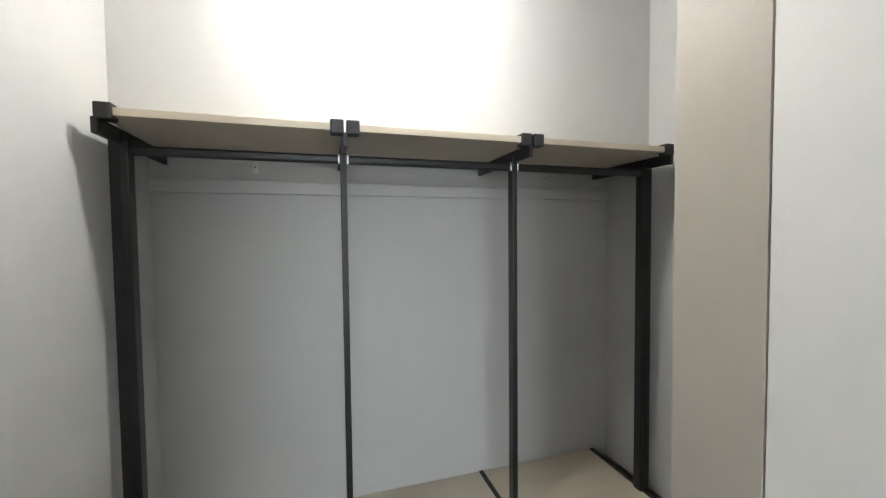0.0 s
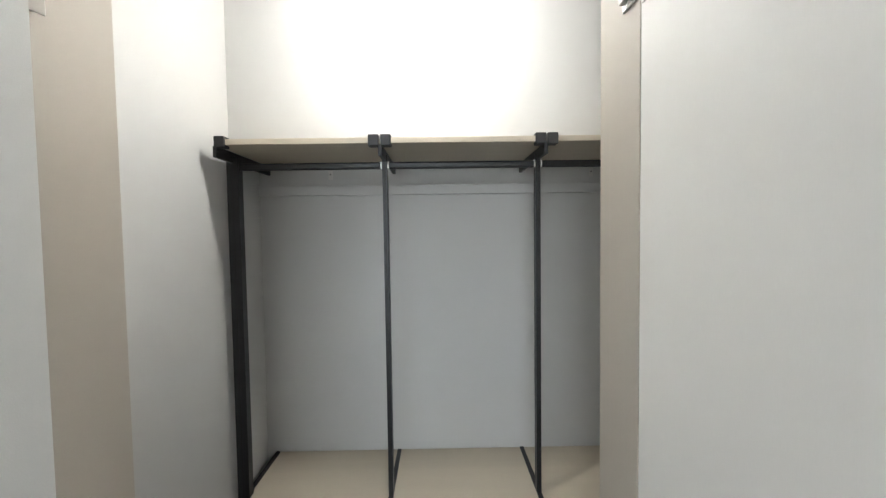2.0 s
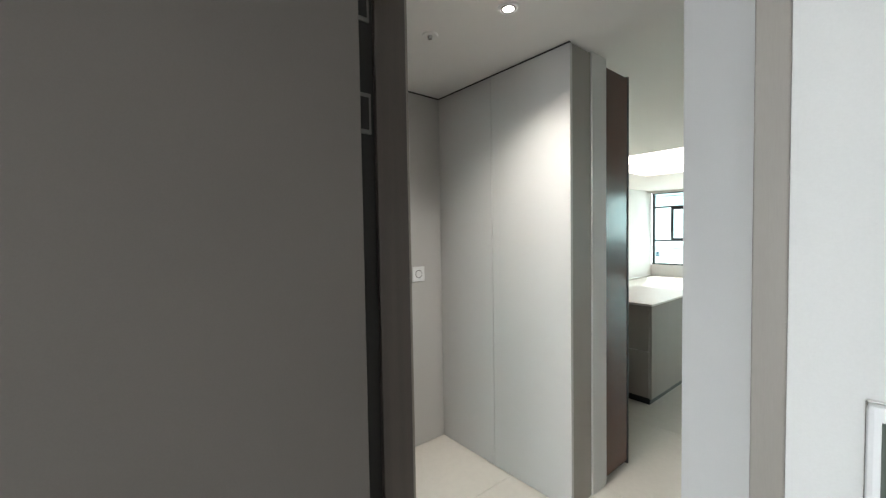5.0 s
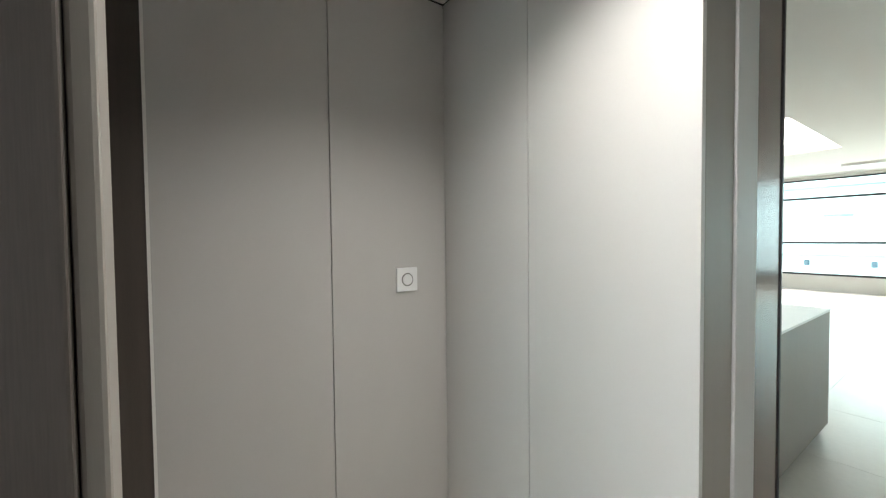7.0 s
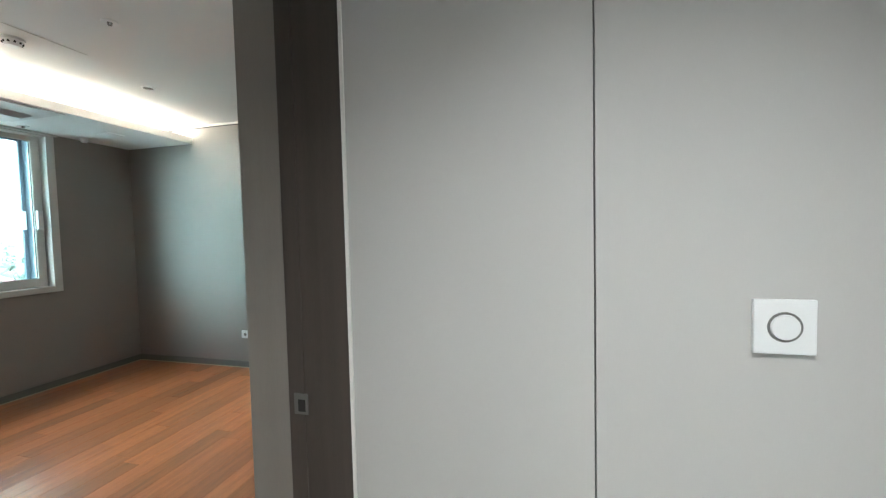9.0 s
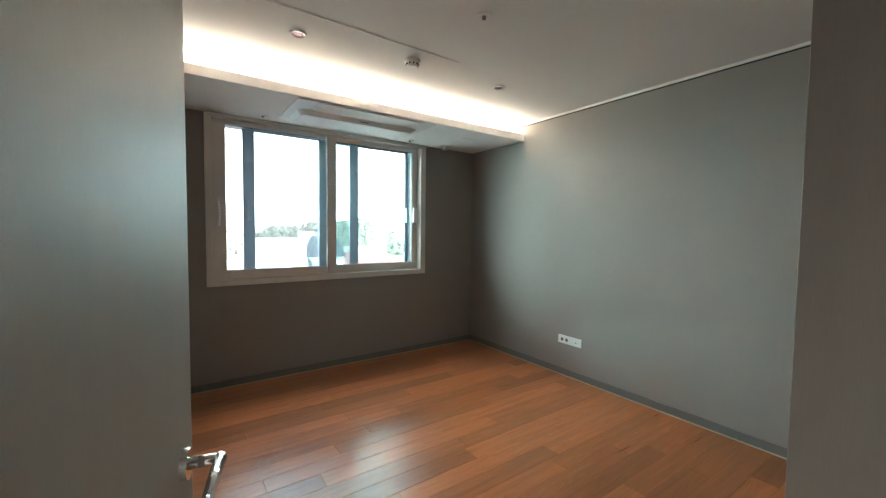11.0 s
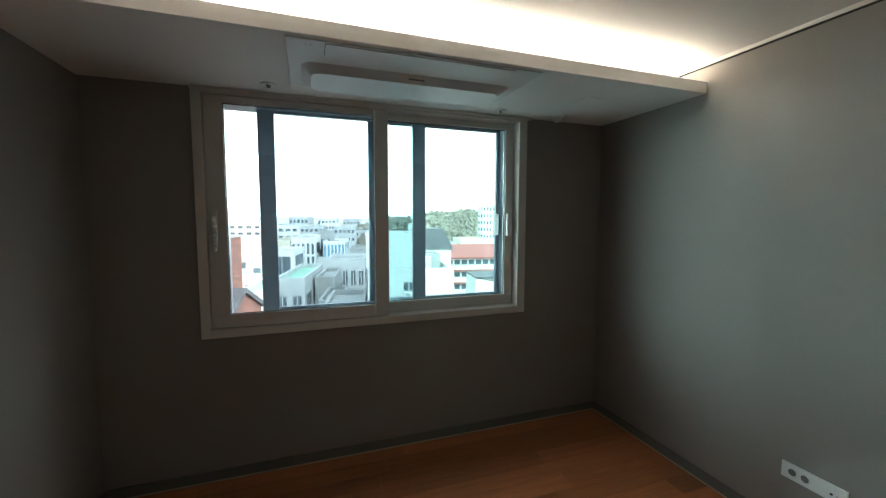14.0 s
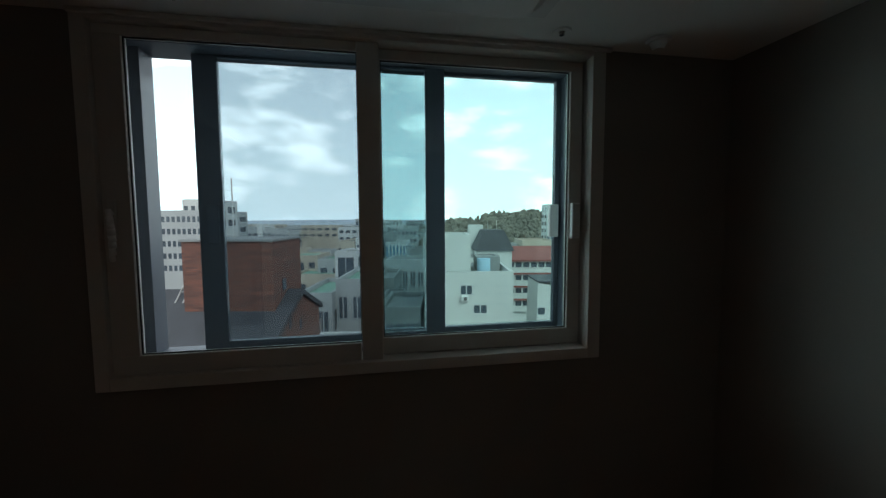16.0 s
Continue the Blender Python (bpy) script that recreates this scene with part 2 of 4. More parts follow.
def ring(bm, m, r_in, r_out, h, n=32):
    """A flat ring with thickness, lying in the local xy plane."""
    rows = []
    for i in range(n):
        a = 2 * math.pi * i / n
        c, s = math.cos(a), math.sin(a)
        rows.append([bm.verts.new(m @ Vector((r * c, r * s, z))) for r, z in ((r_in, 0), (r_out, 0), (r_out, h * 0.6), (r_out - h * 0.4, h), (r_in, h))])
    for i in range(n):
        p, q = rows[i], rows[(i + 1) % n]
        for j in range(5):
            bm.faces.new((p[j], q[j], q[(j + 1) % 5], p[(j + 1) % 5]))
    return bm


def part(name, bm, material_, parent=None, label="", smooth=False):
    """Links a bmesh as one mesh object, under a thing or a part."""
    bmesh.ops.recalc_face_normals(bm, faces=bm.faces[:])
    me = bpy.data.meshes.new(name)
    bm.to_mesh(me)
    bm.free()
    me.materials.append(material_)
    if smooth:
        for p in me.polygons:
            p.use_smooth = True
    ob = new(name, me)
    if parent:
        into(ob, parent)
    if label:
        tagged(ob, label)
    return ob


def boxes(name, material_, parent, *sizes, bevel=0.0, label=""):
    bm = bmesh.new()
    for s in sizes:
        box(bm, *s, bevel=bevel)
    return part(name, bm, material_, parent, label)


def setting(name, material_, label, category, *sizes, bevel=0.0):
    return tagged(boxes(name, material_, None, *sizes, bevel=bevel), label, category, kind="structure")


def root(name, place, label, category, group="", kind="", turn=0.0):
    ob = new(name)
    ob.empty_display_size = 0.1
    ob.matrix_basis = pose(*place, 0, 0, turn)
    return tagged(ob, label, category, group, kind)


def into(ob, parent):
    ob.parent = parent
    if parent.parent is None:
        ob.matrix_parent_inverse = parent.matrix_basis.inverted()
    return ob

# ---- hall and dressing room shell ----
HALL_Z, ROOM_Z = 2.30, 2.50
N0, N1 = 1.03, 1.13          # wall between the dressing room and the hall
east = setting("wall_hall_east", PANEL, "taupe laminate-panelled hall wall", "wall", (0.02, 0.16, -0.2, 1.03, 0, 2.6))
boxes("panel", PANEL, east, (0.0, 0.02, 0.0, 0.5005, 0.004, HALL_Z - 0.012), bevel=0.0012)
boxes("panel", PANEL, east, (0.0, 0.02, 0.5035, 1.022, 0.004, HALL_Z - 0.012), bevel=0.0012)
boxes("seam_backing", SKIRT, east, (0.012, 0.021, 0.499, 0.505, 0, HALL_Z))
boxes("edge_trim", TRIM_WHITE, east, (-0.004, 0.02, 1.022, 1.030, 0.0, 2.2), label="thin white edge trim")
south = setting("wall_hall_south", PANEL, "taupe laminate-panelled hall wall with a free end", "wall", (-0.975, 0.16, -0.2, -0.02, 0, 2.6))
boxes("panel", PANEL, south, (-0.4765, -0.001, -0.02, 0.0, 0.004, HALL_Z - 0.012), bevel=0.0012)
boxes("panel", PANEL, south, (-0.992, -0.4795, -0.02, 0.0, 0.004, HALL_Z - 0.012), bevel=0.0012)
boxes("panel", TAUPE_FRAME, south, (-0.992, -0.975, -0.185, -0.02, 0.004, HALL_Z - 0.012), bevel=0.0012)
boxes("edge_trim", PANEL, south, (-0.998, -0.975, -0.335, -0.19, 0.0, HALL_Z), bevel=0.004, label="pale vertical edge trim")
boxes("seam_backing", SKIRT, south, (-0.481, -0.475, -0.021, -0.012, 0, HALL_Z))
setting("shadow_gap_trim", GAP, "dark shadow gap under the hall ceiling", "trim", (-0.985, 0.018, -0.018, -0.006, HALL_Z - 0.013, HALL_Z + 0.02), (0.006, 0.018, -0.006, 1.03, HALL_Z - 0.013, HALL_Z + 0.02))
setting("ceiling_hall", CEILING, "plain white hall ceiling", "ceiling", (-1.69, 0.16, -0.2, N0, HALL_Z, HALL_Z + 0.1))
# dressing room door wall, closet front wall
D0, D1, DH = -1.93, -1.085, 2.175
setting("wall_dressing_south", WALLPAPER, "off-white papered wall with a doorway", "wall",
        (-2.183, D0 - 0.03, N0, N1, 0, 2.6), (D0 - 0.03, D1 + 0.04, N0, N1, DH + 0.045, 2.6), (D1 + 0.04, -0.87, N0, N1, 0, 2.6))
setting("wall_dressing_east", WALLPAPER, "off-white papered wall", "wall", (-0.95, -0.82, N1, 4.83, 0, 2.6))
setting("wall_dressing_west", WALLPAPER, "off-white papered wall", "wall", (-3.75, -3.6, 0.9, 4.9, 0, 2.6))
setting("wall_dressing_north", WALLPAPER, "off-white papered wall with a window opening", "wall", (-3.75, -3.0, 4.7, 4.9, 0, 2.6), (-1.4, -0.95, 4.7, 4.9, 0, 2.6), (-3.0, -1.4, 4.7, 4.9, 0, 0.9), (-3.0, -1.4, 4.7, 4.9, 2.15, 2.6))
setting("ceiling_dressing", CEILING, "plain white ceiling", "ceiling", (-3.75, -0.82, N1, 4.9, ROOM_Z, ROOM_Z + 0.1), (-3.75, -2.0, 0.86, N1, ROOM_Z, ROOM_Z + 0.1))
setting("closet_casing", DOOR_WHITE, "flat off-white casing beside the closet opening", "trim", (-2.183, -2.124, N1, N1 + 0.005, 0, 2.5), bevel=0.0015)
# closet alcove
CL, CR, CB, FY = -1.79, -4.06, -0.567, 0.685
setting("wall_closet_back", CLOSET_PAPER_DIM, "off-white papered closet back wall", "wall", (CR - 0.1, CL + 0.1, CB - 0.12, CB, 0, 2.6))
setting("wall_closet_bulkhead", CLOSET_PAPER_DIM, "papered bulkhead above the wardrobe shelf", "wall", (CR, CL, CB, -0.26, 1.706, 2.6))
setting("wall_closet_east", CLOSET_PAPER_DIM, "off-white papered closet side wall", "wall", (CL, CL + 0.06, CB, FY + 0.06, 0, 2.6))
setting("wall_closet_west", CLOSET_PAPER_DIM, "off-white papered closet side wall", "wall", (CR - 0.1, CR, CB, FY, 0, 2.6))
setting("wall_closet_front", CLOSET_PAPER_DIM, "short papered wall beside the closet doors", "wall", (CR - 0.1, -3.21, FY, 0.86, 0, 2.6), (-2.004, CL, FY, FY + 0.06, 0, 2.6), (-2.004, -1.965, FY + 0.06, N0, 0, 2.6))
setting("ceiling_closet", CEILING, "plain white closet ceiling", "ceiling", (CR, CL, CB, 0.86, ROOM_Z, ROOM_Z + 0.1))
setting("floor_dressing", GROUT, "base of the dressing room floor", "floor", (-3.75, -0.82, N1, 4.9, -0.1, 0.0), (CR, CL, CB, N1, -0.1, 0.0), (CL, -0.82, N0, N1, -0.1, 0.0))
# beige closet linings
lin = root("closet_lining", (-2.22, 1.0, 0), "beige laminate lining panel of the closet opening", "panel", "closet linings")
bm = bmesh.new()
vs = [(-2.183, 1.128), (-2.162, 1.128), (-2.005, 0.683), (-2.026, 0.683)]
lo = [bm.verts.new((x, y, 0.0)) for x, y in vs]
hi = [bm.verts.new((x, y, 2.5)) for x, y in vs]
bm.faces.new(lo), bm.faces.new(hi[::-1])
for i in range(4):
    bm.faces.new((lo[i], lo[(i + 1) % 4], hi[(i + 1) % 4], hi[i]))
part("panel", bm, BEIGE, lin)
lin2 = root("closet_lining", (-3.19, 0.75, 0), "beige laminate lining panel of the closet opening", "panel", "closet linings")
boxes("panel", BEIGE, lin2, (-3.21, -3.19, 0.681, 0.865, 0.0, 2.5), bevel=0.001)


def hinge(place, turn, group):
    h = root("cabinet_hinge", place, "nickel concealed cabinet hinge screwed to the lining", "hinge", group, turn=turn)
    bm = box(bmesh.new(), 0.0, 0.004, -0.025, 0.02, -0.045, 0.045, bevel=0.0015)
    q = part("door_plate", bm, STEEL)
    bm = box(bmesh.new(), 0.002, 0.016, -0.095, -0.025, -0.011, 0.011, bevel=0.003)
    a = part("arm", bm, STEEL)
    bm = box(bmesh.new(), 0.0, 0.005, -0.10, -0.05, -0.024, 0.024, bevel=0.002)
    c = part("mounting_plate", bm, STEEL)
    sc = [part("screw", rod(bmesh.new(), (0.004, -0.075, z), (0.008, -0.075, z), 0.005, n=10), CHROME) for z in (-0.017, 0.017)]
    bm = rod(bmesh.new(), (0.008, -0.03, -0.016), (0.008, -0.03, 0.016), 0.009, n=12)
    k = part("knuckle", bm, STEEL, smooth=True)
    for o in (q, a, c, *sc, k):
        o.parent = h
    return h


# right closet door, standing open
cd = root("closet_door", (-3.183, 0.862, 0), "off-white closet door standing wide open", "door")
boxes("leaf", DOOR_WHITE, cd, (-3.21, -3.19, 0.869, 1.45, 0.01, 2.47), bevel=0.0015)
hinge((-3.19, 0.90, 1.775), 0, "closet hinges")
hinge((-3.19, 0.90, 0.35), 0, "closet hinges")
hinge((-2.128, 0.975, 1.715), 160.3, "closet hinges")


def upright(x, flat, label):
    """A post of the wardrobe system with its base rail and shelf bracket."""
    p = root("wardrobe_post", (x, -0.186, 0), label, "post", "wardrobe posts")
    bm = box(bmesh.new(), x - flat, x + flat, -0.21, -0.165, 0.05, 1.66, bevel=0.003)
    part("post", bm, BLACK, p)
    boxes("groove", GAP, p, (x - 0.003, x + 0.003, -0.167, -0.1642, 0.06, 1.64))
    boxes("base_rail", BLACK, p, (x - 0.011, x + 0.011, CB + 0.004, -0.005, 0.03, 0.056), bevel=0.002)
    boxes("bracket_arm", BLACK, p, (x - 0.008, x + 0.008, CB + 0.01, -0.03, 1.63, 1.678), bevel=0.002)
    boxes("foot", BLACK, p, (x - 0.014, x + 0.014, -0.21, -0.16, 0.0, 0.03), bevel=0.002)
    return p


XS = (-1.853, -2.548, -3.255, -3.958)
upright(XS[0] + 0.002, 0.027, "black steel wardrobe post against the side wall")
upright(XS[1], 0.011, "slim black steel wardrobe post")
upright(XS[2], 0.011, "slim black steel wardrobe post")
upright(XS[3] - 0.002, 0.027, "black steel wardrobe post against the side wall")
for i in range(3):
    a, b = XS[i + 1], XS[i]
    s = root("wardrobe_shelf", ((a + b) / 2, -0.1, 1.68), "pale beige melamine top shelf on black brackets", "shelf", "wardrobe shelves")
    boxes("board", BOARD, s, (a + 0.006, b - 0.006, CB + 0.004, -0.022, 1.680, 1.704), bevel=0.001)
    for x in (a + 0.026, b - 0.026):
        boxes("clip", BLACK_PLASTIC, s, (x - 0.022, x + 0.022, -0.058, -0.012, 1.668, 1.716), bevel=0.004)
    r = root("hanging_rail", ((a + b) / 2, -0.186, 1.61), "black oval clothes rail between the posts", "rail", "clothes rails")
    boxes("bar", BLACK, r, (a + 0.012, b - 0.012, -0.199, -0.173, 1.597, 1.629), bevel=0.008)
    for x in (a + 0.016, b - 0.016):
        boxes("end_clip", CHROME, r, (x - 0.004, x + 0.004, -0.181, -0.167, 1.595, 1.632), bevel=0.002)
    d = root("bottom_shelf", ((a + b) / 2, -0.1, 0.03), "pale beige melamine base board on black rails", "shelf", "wardrobe bottom shelves")
    boxes("board", BOARD, d, (a + 0.012, b - 0.012, CB + 0.004, -0.006, 0.032, 0.052), bevel=0.001)
    boxes("plinth", BLACK, d, (a + 0.012, b - 0.012, -0.05, -0.03, 0.0, 0.031))
setting("rear_batten", CLOSET_PAPER_DIM, "papered batten along the closet back wall", "trim", (CR, CL, CB, CB + 0.022, 1.515, 1.57), bevel=0.003)
for x in (-2.19, -3.656):
    t = root("wall_bracket", (x, CB, 1.64), "small steel angle bracket screwed to the wall", "bracket", "wall brackets")
    boxes("plate", STEEL, t, (x - 0.011, x + 0.011, CB, CB + 0.003, 1.605, 1.70), bevel=0.001)
    boxes("screw", GAP, t, (x - 0.003, x + 0.003, CB + 0.003, CB + 0.005, 1.63, 1.637))


# ---- doors ----
def lever(place, side):
    """A lever handle on a face towards side * x, lever pointing along -y from its rose."""
    out = []
    x, y, z = place
    bm = rod(bmesh.new(), (x, y, z), (x + side * 0.010, y, z), 0.026, 0.025, 28)
    out.append(part("rose", bm, CHROME, smooth=False))
    bm = rod(bmesh.new(), (x + side * 0.008, y, z), (x + side * 0.055, y, z), 0.010, n=16)
    bmesh.ops.create_uvsphere(bm, u_segments=14, v_segments=8, radius=0.0115, matrix=Matrix.Translation((x + side * 0.055, y, z)))
    rod(bm, (x + side * 0.055, y, z), (x + side * 0.058, y - 0.118, z + 0.004), 0.0105, 0.0075, 16)
    bmesh.ops.create_uvsphere(bm, u_segments=14, v_segments=8, radius=0.0076, matrix=Matrix.Translation((x + side * 0.058, y - 0.118, z + 0.004)))
    out.append(part("lever", bm, CHROME, smooth=True))
    return out


fr = root("door_frame", (-1.5, 1.05, 0), "dark brown wood-film door frame of the dressing room", "door frame")
NR = 1.185                   # the hinge side of the frame stands proud of the wall
boxes("jamb", DARK_WOOD, fr, (D1, D1 + 0.04, 1.018, NR, 0, DH), (D1 - 0.014, D1, 1.018, 1.118, 0, DH), bevel=0.002)
boxes("jamb_edge", TAUPE_FRAME, fr, (D1 - 0.006, D1 + 0.04, 1.004, 1.0175, 0, DH + 0.03), bevel=0.003)
# Thin near-black sheet paints the shade in the gap between leaf and jamb.
boxes("rebate", GAP, fr, (D1 - 0.0012, D1 - 0.0002, 1.119, NR - 0.002, 0, DH), label="dark strip painting the shade in the hinge rebate")
boxes("jamb", TAUPE_FRAME, fr, (D0 - 0.03, D0, N0 - 0.004, N1 + 0.006, 0, DH), bevel=0.002)
boxes("head", DARK_WOOD, fr, (D0 - 0.03, D1 + 0.04, N0 - 0.004, N1 + 0.004, DH, DH + 0.045), bevel=0.002)
lf = root("door_leaf", (D1, N1, 0), "dark taupe flush door standing open into the dressing room", "door")
boxes("leaf", DOOR_TAUPE, lf, (D1 - 0.045, D1 - 0.005, NR - 0.003, NR + 0.86, 0.008, DH + 0.05), bevel=0.002)
for o in lever((D1 - 0.045, 1.965, 0.955), -1):
    into(o, lf)
for z in (2.02, 1.72, 0.35):
    boxes("hinge", SKIRT, lf, (D1 - 0.006, D1 - 0.0012, 1.130, 1.172, z - 0.055, z + 0.055), bevel=0.001)
    boxes("hinge_pocket", GAP, lf, (D1 - 0.008, D1 - 0.006, 1.138, 1.164, z - 0.043, z + 0.043))

# bedroom door frame
BY0, BY1, BS = 1.03, 1.31, 1.195
fb = root("door_frame", (-0.4, 1.17, 0), "dark brown bedroom door frame with a grey inner rebate", "door frame")
boxes("jamb", DARK_WOOD, fb, (0.0, 0.03, BY0, BS, 0, 2.15), bevel=0.001)
boxes("jamb_rebate", TAUPE_FRAME, fb, (0.012, 0.03, BS, BY1 + 0.006, 0, 2.15), bevel=0.001)
boxes("stop", DARK_WOOD, fb, (-0.003, 0.0, 1.150, 1.158, 0, 2.15))
boxes("strike_plate", SKIRT, fb, (-0.0045, 0.0, 1.142, 1.178, 0.885, 0.935), bevel=0.001)
boxes("latch_hole", GAP, fb, (-0.0065, -0.004, 1.148, 1.166, 0.893, 0.921))
boxes("jamb", DARK_WOOD, fb, (-0.87, -0.82, BY0, 1.13, 0, 2.15), (-0.82, -0.77, BY0, BY1 + 0.006, 0, 2.15), bevel=0.001)
boxes("head", DARK_WOOD, fb, (-0.80, 0.03, BY0, BY1 + 0.006, 2.15, 2.18), bevel=0.001)
lb = root("door_leaf", (-0.765, 1.30, 0), "taupe flush bedroom door standing open", "door", turn=-15)
bm = box(bmesh.new(), 0.0, 0.04, 0.0, 0.75, 0.008, 2.14, bevel=0.002)
o = part("leaf", bm, TAUPE_FRAME)
o.parent = lb
for o in lever((0.04, 0.69, 0.94), 1):
    o.parent = lb

# ---- bedroom shell ----
BX0, BX1, BYW, SOF, BC = -0.82, 2.42, 4.83, 2.25, 2.425
WX0, WX1, WZ0 = -0.325, 1.75, 0.853
setting("wall_bedroom_north", GREY_PAPER, "grey papered window wall", "wall",
        (BX0 - 0.13, WX0 + 0.02, BYW, BYW + 0.3, 0, 2.6), (WX1 - 0.02, BX1 + 0.15, BYW, BYW + 0.3, 0, 2.6), (WX0 + 0.02, WX1 - 0.02, BYW, BYW + 0.3, 0, WZ0 + 0.02), (WX0 + 0.02, WX1 - 0.02, BYW, BYW + 0.3, 2.25, 2.6))
setting("wall_bedroom_east", GREY_PAPER, "grey papered wall", "wall", (BX1, BX1 + 0.15, 1.1, BYW, 0, 2.6))
setting("wall_bedroom_west", GREY_PAPER, "grey papered wall", "wall", (BX0, BX0 + 0.004, 1.31, BYW, 0, 2.6))
setting("wall_bedroom_south", GREY_PAPER, "grey papered wall with the bedroom doorway", "wall", (0.03, BX1, 1.10, BY1, 0, 2.6), (-0.80, 0.03, 1.10, BY1, 2.18, 2.6), (-0.95, -0.82, BY1 - 0.004, BY1, 0, 2.6))
setting("ceiling_bedroom", CEILING, "plain off-white bedroom ceiling", "ceiling", (BX0, BX1, BY1, BYW, BC, BC + 0.1))
setting("ceiling_soffit", CEILING, "dropped white soffit in front of the window", "ceiling", (BX0 + 0.004, BX1, 4.02, BYW, SOF, SOF + 0.02), (BX0 + 0.004, BX1, 4.0, 4.02, SOF, SOF + 0.062))
setting("ceiling_moulding", TRIM_WHITE, "thin white moulding under the ceiling", "trim", (BX1 - 0.012, BX1, BY1, 4.6, BC - 0.022, BC - 0.004), (BX0 + 0.004, BX0 + 0.016, BY1, 4.6, BC - 0.022, BC - 0.004))
setting("moulding_shadow_gap", GAP, "dark groove under the moulding", "trim", (BX1 - 0.006, BX1, BY1, 4.6, BC - 0.03, BC - 0.022))
setting("ceiling_seam", PVC, "fine joint line across the bedroom ceiling", "trim", (BX0 + 0.02, 1.0, 3.245, 3.249, BC - 0.0025, BC - 0.0005))
SK = 0.062
setting("baseboard", SKIRT, "dark grey low skirting board", "skirting", (BX0 + 0.016, BX1 - 0.012, BYW - 0.012, BYW, 0, SK), (BX1 - 0.012, BX1, BY1, BYW, 0, SK), (BX0 + 0.004, BX0 + 0.016, BY1 + 0.02, BYW, 0, SK))
setting("caulk_trim", CAULK, "thin cream caulk line along the skirting", "trim", (BX0 + 0.016, BX1 - 0.012, BYW - 0.017, BYW - 0.012, 0, 0.007), (BX1 - 0.017, BX1 - 0.012, BY1, BYW - 0.017, 0, 0.007))
cove = root("cove_light", (0.8, 4.05, SOF + 0.02), "warm led strip lying in the ceiling cove", "light")
boxes("strip", COVE_ON, cove, (BX0 + 0.1, BX1 - 0.1, 4.05, 4.062, SOF + 0.022, SOF + 0.03))


# ---- bedroom window ----
def sash_frame(name, material_, parent, x0, x1, z0, z1, y0, y1, left, right, bottom, top):
    """Four rails round an opening, one mesh each."""
    for n, s in (("stile", (x0, x0 + left, y0, y1, z0, z1)), ("stile", (x1 - right, x1, y0, y1, z0, z1)),
                 ("rail", (x0 + left, x1 - right, y0, y1, z0, z0 + bottom)), ("rail", (x0 + left, x1 - right, y0, y1, z1 - top, z1))):
        boxes(n, material_, parent, s, bevel=0.003)


def pane(material_, parent, x0, x1, y, z0, z1, name="pane"):
    o = boxes(name, material_, parent, (x0, x1, y, y + 0.006, z0, z1))
    o.visible_shadow = False
    return o


win = root("window_1", (0.71, 4.83, 0.853), "off-white framed double sliding window above the grey wall", "window", kind="structure")
sash_frame("casing", PVC, win, WX0, WX1, WZ0, 2.248, 4.812, 5.12, 0.05, 0.062, 0.05, 0.03)
SZ0, SZ1 = 0.905, 2.216
sl = boxes("sash", PVC, win, (-0.273, 0.66, 4.835, 4.875, SZ0, SZ0 + 0.075), (-0.273, 0.66, 4.835, 4.875, SZ1 - 0.037, SZ1), (-0.273, -0.178, 4.835, 4.875, SZ0 + 0.075, SZ1 - 0.037), (0.664, 0.752, 4.835, 4.875, SZ0, SZ1), bevel=0.003)
pane(GLASS, sl, -0.178, 0.664, 4.852, SZ0 + 0.075, SZ1 - 0.037)
boxes("gasket", GAP, sl, (-0.178, 0.664, 4.8485, 4.856, SZ0 + 0.075, SZ0 + 0.079), (-0.178, 0.664, 4.8485, 4.856, SZ1 - 0.041, SZ1 - 0.037), (-0.178, -0.174, 4.8485, 4.856, SZ0 + 0.079, SZ1 - 0.041), (0.660, 0.664, 4.8485, 4.856, SZ0 + 0.079, SZ1 - 0.041))
sr = boxes("sash", PVC, win, (0.70, 1.684, 4.89, 4.93, SZ0, SZ0 + 0.075), (0.70, 1.684, 4.89, 4.93, SZ1 - 0.042, SZ1), (0.70, 0.757, 4.89, 4.93, SZ0 + 0.075, SZ1 - 0.042), (1.622, 1.684, 4.89, 4.93, SZ0 + 0.075, SZ1 - 0.042), bevel=0.003)
pane(GLASS, sr, 0.757, 1.622, 4.907, SZ0 + 0.075, SZ1 - 0.042)
boxes("gasket", GAP, sr, (0.757, 1.622, 4.9035, 4.911, SZ0 + 0.075, SZ0 + 0.079), (0.757, 1.622, 4.9035, 4.911, SZ1 - 0.046, SZ1 - 0.042), (0.757, 0.761, 4.9035, 4.911, SZ0 + 0.079, SZ1 - 0.046), (1.618, 1.622, 4.9035, 4.911, SZ0 + 0.079, SZ1 - 0.046))
mid = boxes("divider", GREY_PVC, win, (-0.273, -0.205, 5.0, 5.1, 0.93, 2.204), (1.664, 1.69, 4.95, 5.1, 0.93, 2.204), (-0.273, 1.69, 4.95, 5.1, SZ0, 0.93), (-0.273, 1.69, 4.94, 5.115, 2.204, 2.2165), bevel=0.002, label="blue-grey outer window track")
so = boxes("sash", GREY_PVC, win, (-0.025, 0.072, 5.03, 5.062, 0.932, 2.203), (0.967, 1.058, 5.03, 5.062, 0.932, 2.203), (0.072, 0.967, 5.03, 5.062, 0.932, 0.962), (0.072, 0.967, 5.03, 5.062, 2.192, 2.203), bevel=0.003, label="blue-grey sliding screen sash")
